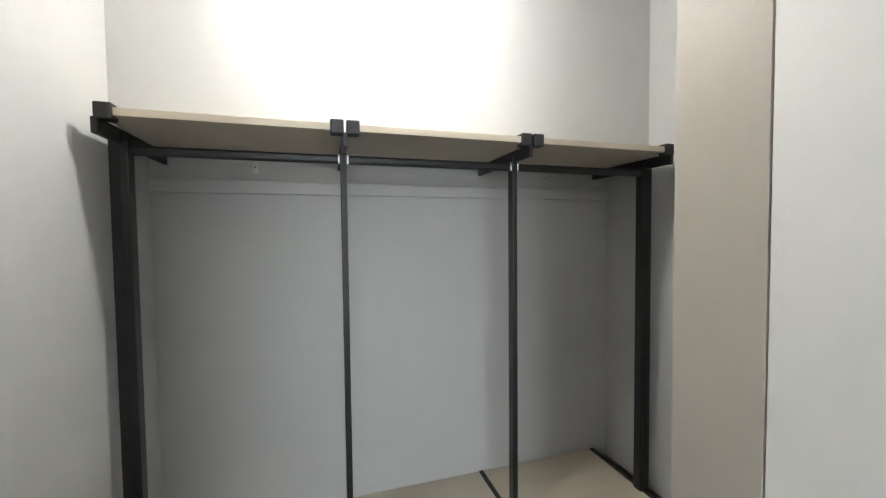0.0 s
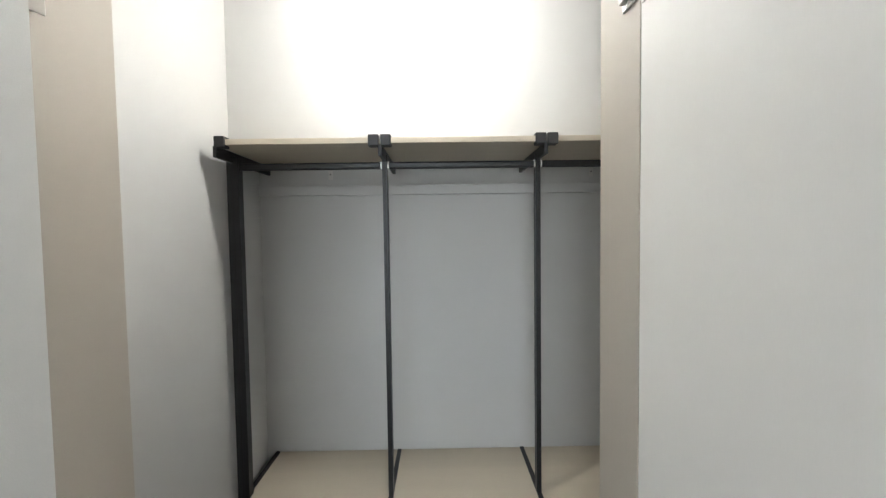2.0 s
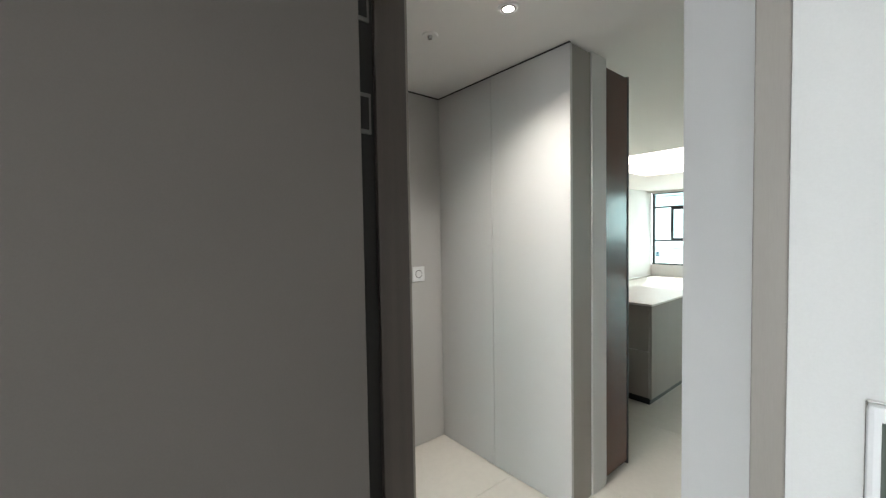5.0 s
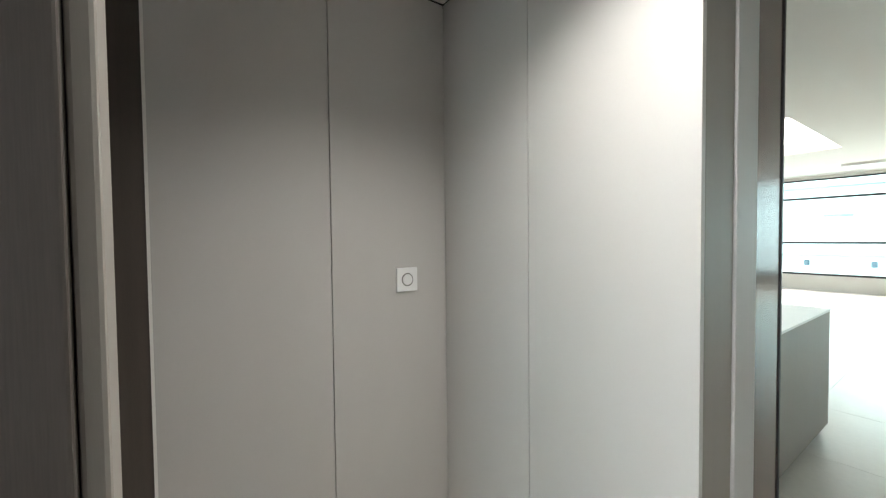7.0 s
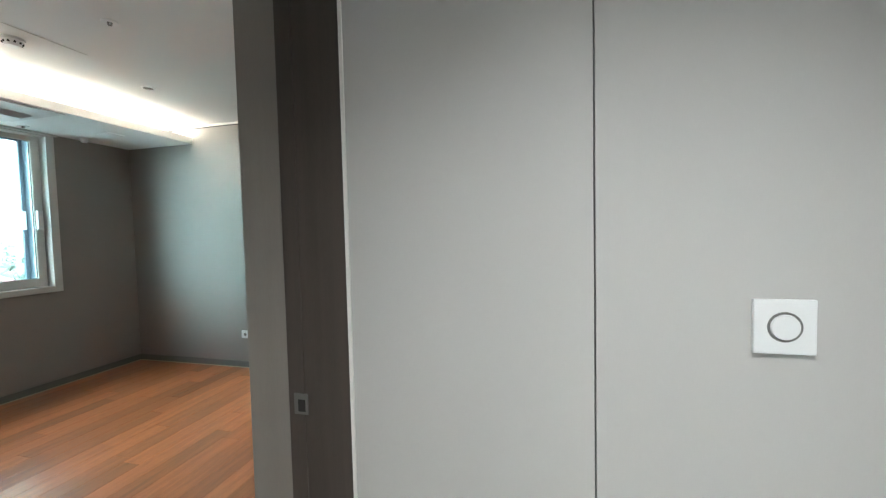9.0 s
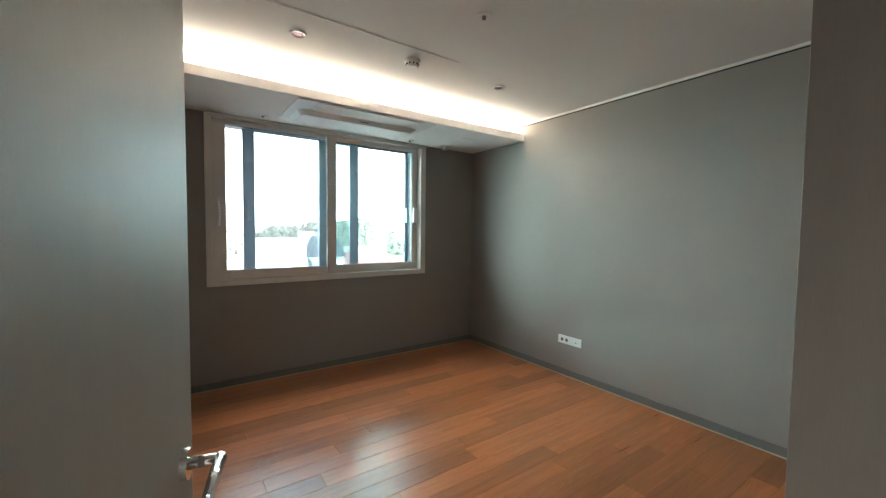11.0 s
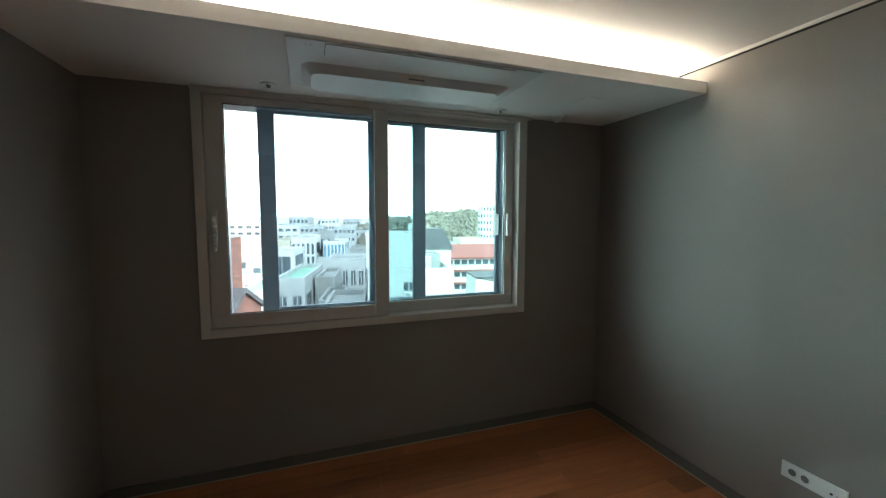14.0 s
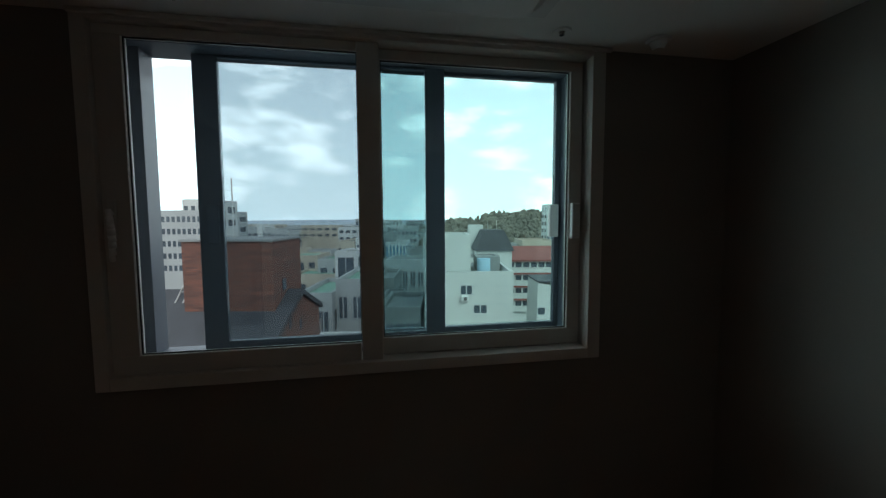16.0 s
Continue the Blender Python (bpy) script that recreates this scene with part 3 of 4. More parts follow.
pane(SCREEN, so, 0.072, 0.967, 5.045, 0.962, 2.192, "screen_mesh")
s2 = boxes("sash", GREY_PVC, win, (0.66, 0.75, 5.066, 5.098, 0.932, 2.203), (1.638, 1.664, 5.066, 5.098, 0.932, 2.203), (0.75, 1.638, 5.066, 5.098, 0.932, 0.965), (0.75, 1.638, 5.066, 5.098, 2.190, 2.203), bevel=0.003, label="blue-grey glazed outer sash")
pane(GREEN_GLASS, s2, 0.75, 1.638, 5.08, 0.965, 2.190)
# handles
bm = box(bmesh.new(), -0.252, -0.222, 4.822, 4.836, 1.44, 1.58, bevel=0.004)
hp = part("handle", bm, STEEL, sl, "silver lever handle on its plate")
bm = bmesh.new()
for i in range(8):
    z0 = 1.545 - i * 0.024
    w = 0.010 + 0.004 * math.sin(i / 7 * math.pi)
    rod(bm, (-0.237 + 0.006 * math.sin(i * 0.35), 4.806, z0), (-0.237 + 0.006 * math.sin((i + 1) * 0.35), 4.806 + 0.001 * i, z0 - 0.024), w * 0.9, n=10)
rod(bm, (-0.237, 4.806, 1.53), (-0.237, 4.83, 1.53), 0.009, n=12)
part("lever", bm, PLASTIC, hp, smooth=True)
boxes("pull", GREY_PVC, so, (0.012, 0.06, 5.008, 5.03, 1.40, 1.57), bevel=0.005)
boxes("pull", PLASTIC, sr, (1.627, 1.667, 4.858, 4.89, 1.41, 1.575), bevel=0.006)
boxes("pull", PLASTIC, s2, (1.60, 1.648, 5.036, 5.066, 1.41, 1.575), bevel=0.006)
setting("window_head_trim", PVC, "thin trim along the window head", "trim", (WX0, WX1 + 0.02, 4.795, 4.812, 2.232, 2.249), bevel=0.003)

# ---- bedroom fixtures ----
ac = root("ceiling_air_conditioner", (0.8, 4.35, SOF), "white one-way cassette air conditioner set into the soffit", "air conditioner")
boxes("panel", AC_PLASTIC, ac, (0.19, 1.36, 4.03, 4.60, SOF - 0.007, SOF), bevel=0.003)
boxes("flap", AC_PLASTIC, ac, (0.345, 1.215, 4.045, 4.165, SOF - 0.0095, SOF - 0.0068), bevel=0.001)
boxes("flap_gap", GAP, ac, (0.343, 1.217, 4.0435, 4.1665, SOF - 0.0078, SOF - 0.0068))
bm = box(bmesh.new(), 0.245, 1.315, 4.25, 4.58, SOF - 0.037, SOF - 0.005)
bmesh.ops.bevel(bm, geom=[e for e in bm.edges if abs(e.verts[0].co.z - e.verts[1].co.z) > 0.01], offset=0.055, segments=5, affect="EDGES", profile=0.5)
for v in bm.verts:
    if v.co.z < SOF - 0.02:
        v.co.x += 0.045 if v.co.x < 0.78 else -0.045
        v.co.y += 0.055 if v.co.y < 4.415 else -0.02
part("intake_grille", bm, AC_PLASTIC, ac, "raised white intake cover with rounded corners")
boxes("logo_bar", INK, ac, (0.75, 0.83, 4.276, 4.281, SOF - 0.026, SOF - 0.020))
boxes("status_led", INK, ac, (0.265, 0.270, 4.07, 4.075, SOF - 0.0082, SOF - 0.0068), (0.285, 0.290, 4.07, 4.075, SOF - 0.0082, SOF - 0.0068))


def downlight(x, y, z, r, lit, label, group):
    d = root("downlight", (x, y, z), label, "light", group)
    bm = ring(bmesh.new(), Matrix.Translation((x, y, z)) @ pose(0, 0, 0, 180, 0, 0), r * 0.72, r, 0.006)
    part("trim_ring", bm, PLASTIC, d, smooth=True)
    bm = rod(bmesh.new(), (x, y, z - 0.0005), (x, y, z - 0.0025), r * 0.72, r * 0.68, 28)
    part("lens", bm, LAMP_ON if lit else CHROME, d)
    if lit:
        bm = bmesh.new()
        ring(bm, Matrix.Translation((x, y, z - 0.002)) @ pose(0, 0, 0, 180, 0, 0), r * 0.5, r * 0.71, 0.004)
        part("reflector", bm, CHROME, d)
    return d


downlight(1.515, 3.42, BC, 0.048, False, "small recessed ceiling downlight, switched off", "bedroom downlights")
downlight(0.05, 3.49, BC, 0.048, False, "small recessed ceiling downlight, switched off", "bedroom downlights")
downlight(1.515, 1.95, BC, 0.048, False, "small recessed ceiling downlight, switched off", "bedroom downlights")
downlight(-0.985, 0.43, HALL_Z, 0.045, True, "lit recessed hall downlight", "hall downlights")
downlight(-2.68, 0.12, ROOM_Z, 0.05, True, "lit recessed closet downlight", "closet downlights")


def smoke_detector(x, y, z):
    d = root("smoke_detector", (x, y, z), "round off-white ceiling smoke detector", "smoke detector")
    part("base", rod(bmesh.new(), (x, y, z), (x, y, z - 0.014), 0.052, 0.050, 32), PLASTIC, d)
    part("chamber", rod(bmesh.new(), (x, y, z - 0.014), (x, y, z - 0.042), 0.044, 0.030, 32), PLASTIC, d)
    for i in range(10):
        a = 2 * math.pi * i / 10
        boxes("slot", GAP, d, (x + 0.0385 * math.cos(a) - 0.004, x + 0.0385 * math.cos(a) + 0.004, y + 0.0385 * math.sin(a) - 0.004, y + 0.0385 * math.sin(a) + 0.004, z - 0.030, z - 0.020))
    return d


smoke_detector(0.745, 3.41, BC)


def sprinkler(x, y, z):
    d = root("sprinkler", (x, y, z), "white ceiling sprinkler head with a chrome deflector", "sprinkler", "sprinklers")
    part("plate", rod(bmesh.new(), (x, y, z), (x, y, z - 0.006), 0.038, 0.034, 24), PLASTIC, d)
    part("deflector", rod(bmesh.new(), (x, y, z - 0.006), (x, y, z - 0.018), 0.014, 0.010, 16), CHROME, d)
    return d


for x, y, z in ((0.767, 2.735, BC), (0.078, 4.66, SOF), (1.475, 4.69, SOF), (-0.62, 0.55, HALL_Z), (-1.107, -3.62, 2.62)):
    sprinkler(x, y, z)
sn = root("occupancy_sensor", (1.917, 4.70, SOF), "small white dome sensor on the soffit", "sensor")
part("base", rod(bmesh.new(), (1.917, 4.70, SOF), (1.917, 4.70, SOF - 0.012), 0.05, 0.046, 24), PLASTIC, sn)
part("dome", rod(bmesh.new(), (1.917, 4.70, SOF - 0.012), (1.917, 4.70, SOF - 0.04), 0.034, 0.022, 24), PLASTIC, sn)
setting("soffit_hatch", CEILING, "flush round hatch in the soffit", "hatch", (1.82, 1.97, 4.28, 4.42, SOF - 0.004, SOF))

o = root("wall_outlet", (BX1, 3.385, 0.335), "white double power outlet plate with data sockets", "outlet")
boxes("plate", PLASTIC, o, (BX1 - 0.011, BX1, 3.262, 3.508, 0.297, 0.373), bevel=0.003)
for y in (3.462, 3.412):
    bm = ring(bmesh.new(), Matrix.Translation((BX1 - 0.0105, y, 0.335)) @ pose(0, 0, 0, 0, -90, 0), 0.0165, 0.0205, 0.003, 24)
    sk = part("socket", bm, PLASTIC, o)
    part("well", rod(bmesh.new(), (BX1 - 0.0108, y, 0.335), (BX1 - 0.0118, y, 0.335), 0.0165, n=24), SKIRT, sk)
for y, m in ((3.315, GAP), (3.295, STEEL)):
    part("data_socket", rod(bmesh.new(), (BX1 - 0.0105, y, 0.330), (BX1 - 0.013, y, 0.330), 0.0055, n=14), m, o)

# ---- hall fixtures ----
sw = root("light_switch", (0.0, 0.195, 1.134), "square white light switch with a round button", "switch")
boxes("plate", PLASTIC, sw, (-0.009, 0.0, 0.148, 0.242, 1.086, 1.182), bevel=0.002)
bm = ring(bmesh.new(), Matrix.Translation((-0.0088, 0.195, 1.134)) @ pose(0, 0, 0, 0, -90, 0), 0.0225, 0.0265, 0.001, 36)
part("button_groove", bm, SKIRT, sw)
part("button", rod(bmesh.new(), (-0.009, 0.195, 1.134), (-0.0125, 0.195, 1.134), 0.0225, 0.0215, 36), PLASTIC, sw)

th = root("thermostat", (-2.07, N1, 1.17), "white room heating controller with a small grey screen", "thermostat")
TX0, TX1, TZ0, TZ1, TY = -2.122, -2.018, 1.112, 1.236, N1
boxes("body", PLASTIC, th, (TX0, TX1, TY, TY + 0.016, TZ0, TZ1), bevel=0.005)
boxes("rim", CHROME, th, (TX0 - 0.0015, TX1 + 0.0015, TY, TY + 0.006, TZ0 - 0.0015, TZ1 + 0.0015), bevel=0.002)
scn = boxes("screen", LCD, th, (-2.056, -2.028, TY + 0.016, TY + 0.0175, 1.150, 1.222), bevel=0.0006)
for i in range(6):
    boxes("readout", INK, scn, (-2.052, -2.052 + 0.008 + 0.003 * (i % 3), TY + 0.0175, TY + 0.018, 1.158 + i * 0.010, 1.1605 + i * 0.010))
boxes("cover", PLASTIC, th, (TX0 + 0.004, TX0 + 0.030, TY + 0.016, TY + 0.0175, 1.118, 1.226), bevel=0.0007, label="clear flip cover over the keys")
for i in range(3):
    boxes("vent_slot", INK, th, (TX0 + 0.012, -2.06, TY + 0.0158, TY + 0.0163, 1.2265 + i * 0.0028, 1.2275 + i * 0.0028))
for z in (1.214, 1.196):
    part("indicator_led", rod(bmesh.new(), (TX0 + 0.020, TY + 0.017, z), (TX0 + 0.020, TY + 0.0185, z), 0.0032, n=12), LED, th)
for x, z in ((-2.04, 1.131), (-2.07, 1.126), (-2.085, 1.128)):
    boxes("print_bar", STEEL, th, (x - 0.008, x, TY + 0.0158, TY + 0.0163, z, z + 0.002))
th.location.z -= 0.011

# ---- living room and kitchen ----
LX0, LX1, LY, LC = -7.0, 3.2, -11.2, 2.62
setting("wall_living_west", WALLPAPER, "plain off-white living room wall", "wall", (LX0 - 0.15, LX0, LY, 0.85, 0, 2.8))
setting("wall_living_east", WALLPAPER, "plain off-white living room wall", "wall", (LX1, LX1 + 0.15, LY, -0.2, 0, 2.8))
setting("wall_living_north", WALLPAPER, "plain off-white living room wall", "wall", (0.16, LX1, -0.2, -0.05, 0, 2.8), (LX0, CR - 0.1, 0.7, 0.85, 0, 2.8), (CR - 0.1, -1.775, CB - 0.14, CB - 0.12, 0, 2.8))
setting("ceiling_living", CEILING, "plain white living room ceiling with a coffer opening", "ceiling", (LX0, 0.0, LY, -0.2, LC, LC + 0.25), (1.8, LX1, LY, -0.2, LC, LC + 0.25), (0.0, 1.8, LY, -7.5, LC, LC + 0.25), (0.0, 1.8, -4.8, -0.2, LC, LC + 0.25), (0.0, 1.8, -7.5, -4.8, LC + 0.24, LC + 0.25))
setting("ceiling_hall_bulkhead", CEILING, "ceiling step between hall and living room", "ceiling", (-1.69, -0.975, -0.2, -0.17, HALL_Z + 0.1, LC), (-1.69, 0.16, -0.2, N0, LC, LC + 0.05))
cof = root("ceiling_light_panel", (0.9, -6.15, LC + 0.2), "large glowing white ceiling light panel", "light")
boxes("panel", COFFER_ON, cof, (0.02, 1.78, -7.48, -4.82, LC + 0.17, LC + 0.2))
lw = root("window_2", (-1.5, LY, 0.34), "black-framed ribbon window across the living room", "window", kind="structure")
setting("wall_living_south", WALLPAPER, "low white wall under the ribbon window", "wall", (LX0, LX1, LY - 0.2, LY, 0, 0.34), (LX0, LX1, LY - 0.2, LY, 2.56, 2.8))
MX = (-6.75, -4.6, -2.44, -0.27, 1.90, 3.15)
for z in (0.34, 1.07, 2.10, 2.53):
    boxes("rail", BLACK, lw, (LX0, LX1, LY - 0.12, LY - 0.04, z, z + 0.045))
for x in MX:
    for z0, z1 in ((0.385, 1.07), (1.115, 2.10), (2.145, 2.53)):
        boxes("mullion", BLACK, lw, (x - 0.03, x + 0.03, LY - 0.12, LY - 0.04, z0, z1))
for x0, x1 in ((-6.72, -4.63), (-4.57, -2.47), (-2.41, -0.30), (-0.24, 1.87), (1.93, 3.12)):
    pane(GREEN_GLASS, lw, x0, x1, LY - 0.085, 0.385, 2.53)
for x in (1.935, -1.005):
    cs = boxes("casement", BLACK, lw, (x, x + 0.7, LY - 0.04, LY, 1.10, 1.17), (x, x + 0.7, LY - 0.04, LY, 2.03, 2.11), (x, x + 0.07, LY - 0.04, LY, 1.17, 2.03), (x + 0.63, x + 0.7, LY - 0.04, LY, 1.17, 2.03), bevel=0.003)
    boxes("handle", BLACK_PLASTIC, cs, (x + 0.02, x + 0.045, LY, LY + 0.03, 1.50, 1.66), bevel=0.004)
IX, IY, IT = -0.762, -1.49, 0.815
isl = root("kitchen_island", (-0.35, -2.0, 0), "taupe laminate kitchen island with a pale stone top", "kitchen island")
boxes("body", PANEL, isl, (IX + 0.02, 0.12, -2.51, IY - 0.02, 0.06, IT - 0.016), bevel=0.002)
for z0, z1 in ((0.065, 0.43), (0.436, IT - 0.02)):
    boxes("drawer_front", TAUPE_FRAME, isl, (IX + 0.024, 0.11, IY - 0.0195, IY - 0.002, z0, z1), bevel=0.002)
boxes("side_panel", TAUPE_FRAME, isl, (IX, IX + 0.019, -2.52, IY, 0.06, IT - 0.016), bevel=0.0015)
boxes("worktop", STONE, isl, (IX - 0.004, 0.13, -2.53, IY + 0.004, IT - 0.0155, IT), bevel=0.002)
boxes("plinth", BLACK, isl, (IX + 0.03, 0.09, -2.47, IY - 0.04, 0.0, 0.06))
cab = root("tall_cabinet", (-0.6, -0.5, 0), "tall cabinet with a dark bronze glass side", "cabinet")
boxes("body", DARK_WOOD, cab, (-0.965, 0.14, -0.62, -0.345, 0.0, 2.28), bevel=0.002)
boxes("side_glass", BRONZE_GLASS, cab, (-0.978, -0.966, -0.61, -0.346, 0.02, 2.27), bevel=0.001)
boxes("edge_frame", BLACK, cab, (-0.982, -0.964, -0.625, -0.611, 0.0, 2.28), bevel=0.001)
lac = root("ceiling_cassette", (-1.22, -5.7, LC), "white four-way ceiling cassette air conditioner", "air conditioner")
boxes("panel", PLASTIC, lac, (-1.72, -0.75, -6.16, -5.20, LC - 0.03, LC), bevel=0.008)
boxes("grille_frame", PLASTIC, lac, (-1.55, -0.93, -6.0, -5.36, LC - 0.042, LC - 0.0295), bevel=0.005)
boxes("grille_back", SKIRT, lac, (-1.50, -1.03, -5.93, -5.43, LC - 0.0435, LC - 0.0425))
for i in range(16):
    boxes("slat", PLASTIC, lac, (-1.495 + i * 0.029, -1.481 + i * 0.029, -5.93, -5.43, LC - 0.050, LC - 0.044))
setting("living_ceiling_slot", PLASTIC, "slim ceiling slot by the living window", "trim", (-3.5, 0.35, -9.78, -9.52, LC - 0.05, LC), bevel=0.005)

# ---- floors ----
fl = setting("floor_hall", GROUT, "cream porcelain tile floor of hall and living room", "floor", (LX0, LX1, LY, 1.03, -0.1, -0.003))
TS = 0.9
tile_mesh = None
for i in range(11):
    for j in range(14):
        x0, y0 = LX0 + 0.1 + i * TS, LY + 0.1 + j * TS
        if x0 > LX1 - 0.2 or y0 > 1.0:
            continue
        if tile_mesh is None:
            first = boxes("tile", TILE, None, (-TS / 2 + 0.0012, TS / 2 - 0.0012, -TS / 2 + 0.0012, TS / 2 - 0.0012, -0.01, 0.0), bevel=0.0008)
            tile_mesh, ob = first.data, first
        else:
            ob = new("tile", tile_mesh)
        ob.location = (x0 + TS / 2, y0 + TS / 2, 0)
        ob.parent = fl
fb2 = setting("floor_bedroom", GROUT, "reddish brown oak plank floor", "floor", (BX0, BX1, BY0, BYW, -0.1, -0.004))
rng = random.Random(5)
PW, PL = 0.122, 1.2
plank_mesh = None
for r in range(30):
    y0 = BYW - (r + 1) * PW
    if y0 < BY0 - 0.02:
        break
    start = BX0 - rng.random() * PL
    while start < BX1:
        a, b = max(start, BX0 + 0.004), min(start + PL, BX1)
        if b - a > 0.03:
            lo_y = max(y0, 1.04)
            boxes("plank", PLANK, fb2, (a + 0.0005, b - 0.0005, lo_y + 0.0005, y0 + PW - 0.0005, -0.012, 0.0), bevel=0.0012)
        start += PL


# ---- outdoors ----
STUCCO = material("white stucco", (0.54, 0.545, 0.53), 0.9, spread=0.10, scale=0.25, fine=6, bump=0.05)
PALE = material("pale grey render", (0.37, 0.385, 0.385), 0.9, spread=0.12, scale=0.2, fine=5, bump=0.05)
CONCRETE = material("weathered concrete", (0.23, 0.24, 0.24), 0.9, spread=0.22, scale=0.4, fine=5, bump=0.05)
CREAM = material("cream render", (0.44, 0.39, 0.32), 0.9, spread=0.08, scale=0.2, fine=5, bump=0.03)
GREENROOF = material("green waterproofed roof", (0.20, 0.36, 0.28), 0.8, spread=0.2, scale=0.6, fine=8, bump=0.03)
SLATE = material("dark slate roof", (0.055, 0.058, 0.066), 0.75, spread=0.35, scale=1.5, fine=10, bump=0.2)
REDROOF = material("dull red roof", (0.26, 0.085, 0.075), 0.75, spread=0.2, scale=1.0, fine=8, bump=0.1)
WINDOW_DARK = material("dark window glass", (0.07, 0.09, 0.11), 0.12, spread=0.25, scale=0.6, fine=3, bump=0)
WINDOW_BLUE = material("blue curtain glass", (0.10, 0.24, 0.34), 0.15, spread=0.2, scale=0.5, fine=3, bump=0)
TANK = material("pale blue plastic tank", (0.34, 0.55, 0.70), 0.5, spread=0.06, scale=2, bump=0)
ASPHALT = material("asphalt and yards", (0.09, 0.095, 0.098), 0.95, spread=0.4, scale=0.06, fine=1, bump=0)
WOODS = material("mixed winter woods", (0.15, 0.14, 0.115), 1.0, spread=0.55, scale=0.25, fine=0.9, bump=0)
# The pale blue is aerial haze painted into the ridge's colour.
RIDGE_HAZE_TINT = material("far ridge, haze in its colour", (0.42, 0.48, 0.53), 1.0, spread=0.08, scale=0.01, bump=0)
PANELS = material("solar cells", (0.03, 0.045, 0.09), 0.2, spread=0.2, scale=6, bump=0)


def brick_material():
    m = material("long thin red brick", (0.20, 0.082, 0.055), 0.9, spread=0.25, scale=1.5, fine=9, bump=0.1)
    nt = m.node_tree
    b = nt.nodes["Principled BSDF"]
    geo = nt.nodes.new("ShaderNodeTexCoord")
    mp = nt.nodes.new("ShaderNodeMapping")
    mp.inputs["Rotation"].default_value = (radians(90), 0, 0)
    br = nt.nodes.new("ShaderNodeTexBrick")
    br.inputs["Scale"].default_value = 1.0
    br.inputs["Brick Width"].default_value = 0.42
    br.inputs["Row Height"].default_value = 0.065
    br.inputs["Mortar Size"].default_value = 0.008
    br.inputs["Color1"].default_value = (0.23, 0.088, 0.062, 1)
    br.inputs["Color2"].default_value = (0.10, 0.048, 0.042, 1)
    br.inputs["Mortar"].default_value = (0.10, 0.075, 0.065, 1)
    sep = nt.nodes.new("ShaderNodeSeparateXYZ")
    com = nt.nodes.new("ShaderNodeCombineXYZ")
    plus = nt.nodes.new("ShaderNodeMath")
    nt.links.new(geo.outputs["Object"], sep.inputs[0])
    nt.links.new(sep.outputs["X"], plus.inputs[0])
    nt.links.new(sep.outputs["Y"], plus.inputs[1])
    nt.links.new(plus.outputs[0], com.inputs["X"])
    nt.links.new(sep.outputs["Z"], com.inputs["Y"])
    nt.links.new(com.outputs[0], br.inputs["Vector"])
    nt.links.new(br.outputs["Color"], b.inputs["Base Color"])
    return m


BRICK = brick_material()
GROUND = -14.0
tagged(boxes("ground", ASPHALT, None, (-900, 900, -900, 1400, GROUND - 0.5, GROUND)), "grey streets and yards far below the window", "ground", kind="structure")
TURN = -10.0


def street(a, d, z):
    """A place in the street grid, which is turned by ten degrees."""
    t = radians(TURN)
    return (0.73 + a * math.cos(t) - d * math.sin(t), 3.2 + a * math.sin(t) + d * math.cos(t), z)


def lbox(name, mat, parent, *sizes, bevel=0.0):
    o = boxes(name, mat, None, *sizes, bevel=bevel)
    o.parent = parent
    return o


def building(a0, a1, d0, d1, top, mat, label, floors=0, cols=0, side_cols=0, glass=WINDOW_DARK, roof=CONCRETE, low=GROUND, storey=3.0, win=(0.55, 0.5), parapet=0.35, group="town buildings", first=0.9, axes=True):
    """A block with wall, flat roof behind a parapet, and windows set into its near and side faces."""
    w, l, h = a1 - a0, d1 - d0, top - low
    b = root("building", street((a0 + a1) / 2, (d0 + d1) / 2, low), label, "building", group, turn=TURN)
    lbox("wall", mat, b, (-w / 2, w / 2, -l / 2, l / 2, 0, h - parapet))
    p = 0.2
    lbox("parapet", mat, b, (-w / 2, w / 2, -l / 2, -l / 2 + p, h - parapet, h), (-w / 2, w / 2, l / 2 - p, l / 2, h - parapet, h), (-w / 2, -w / 2 + p, -l / 2 + p, l / 2 - p, h - parapet, h), (w / 2 - p, w / 2, -l / 2 + p, l / 2 - p, h - parapet, h))
    lbox("roof", roof, b, (-w / 2 + p, w / 2 - p, -l / 2 + p, l / 2 - p, h - parapet, h - parapet + 0.02))
    for f in range(floors):
        z1 = h - parapet - first * storey * 0.35 - f * storey
        hh = storey * win[1]
        for c in range(cols):
            x = -w / 2 + (c + 0.5) * w / cols
            ww = w / cols * win[0] / 2
            o = lbox("window", glass, b, (x - ww, x + ww, -l / 2 - 0.03, -l / 2, z1 - hh, z1))
            if d0 < 50:
                q = boxes("sill", PALE, None, (x - ww - 0.05, x + ww + 0.05, -l / 2 - 0.09, -l / 2 - 0.031, z1 - hh - 0.08, z1 - hh))
                q.parent = o
                q = boxes("frame", STUCCO, None, (x - 0.03, x + 0.03, -l / 2 - 0.05, -l / 2 - 0.031, z1 - hh, z1))
                q.parent = o
        for c in range(side_cols):
            y = -l / 2 + (c + 0.5) * l / side_cols
            ww = l / side_cols * win[0] / 2
            sx = 1 if a1 < 0 else -1
            xs = (w / 2, w / 2 + 0.03) if sx > 0 else (-w / 2 - 0.03, -w / 2)
            lbox("window", glass, b, (*xs, y - ww, y + ww, z1 - hh, z1))
    return b


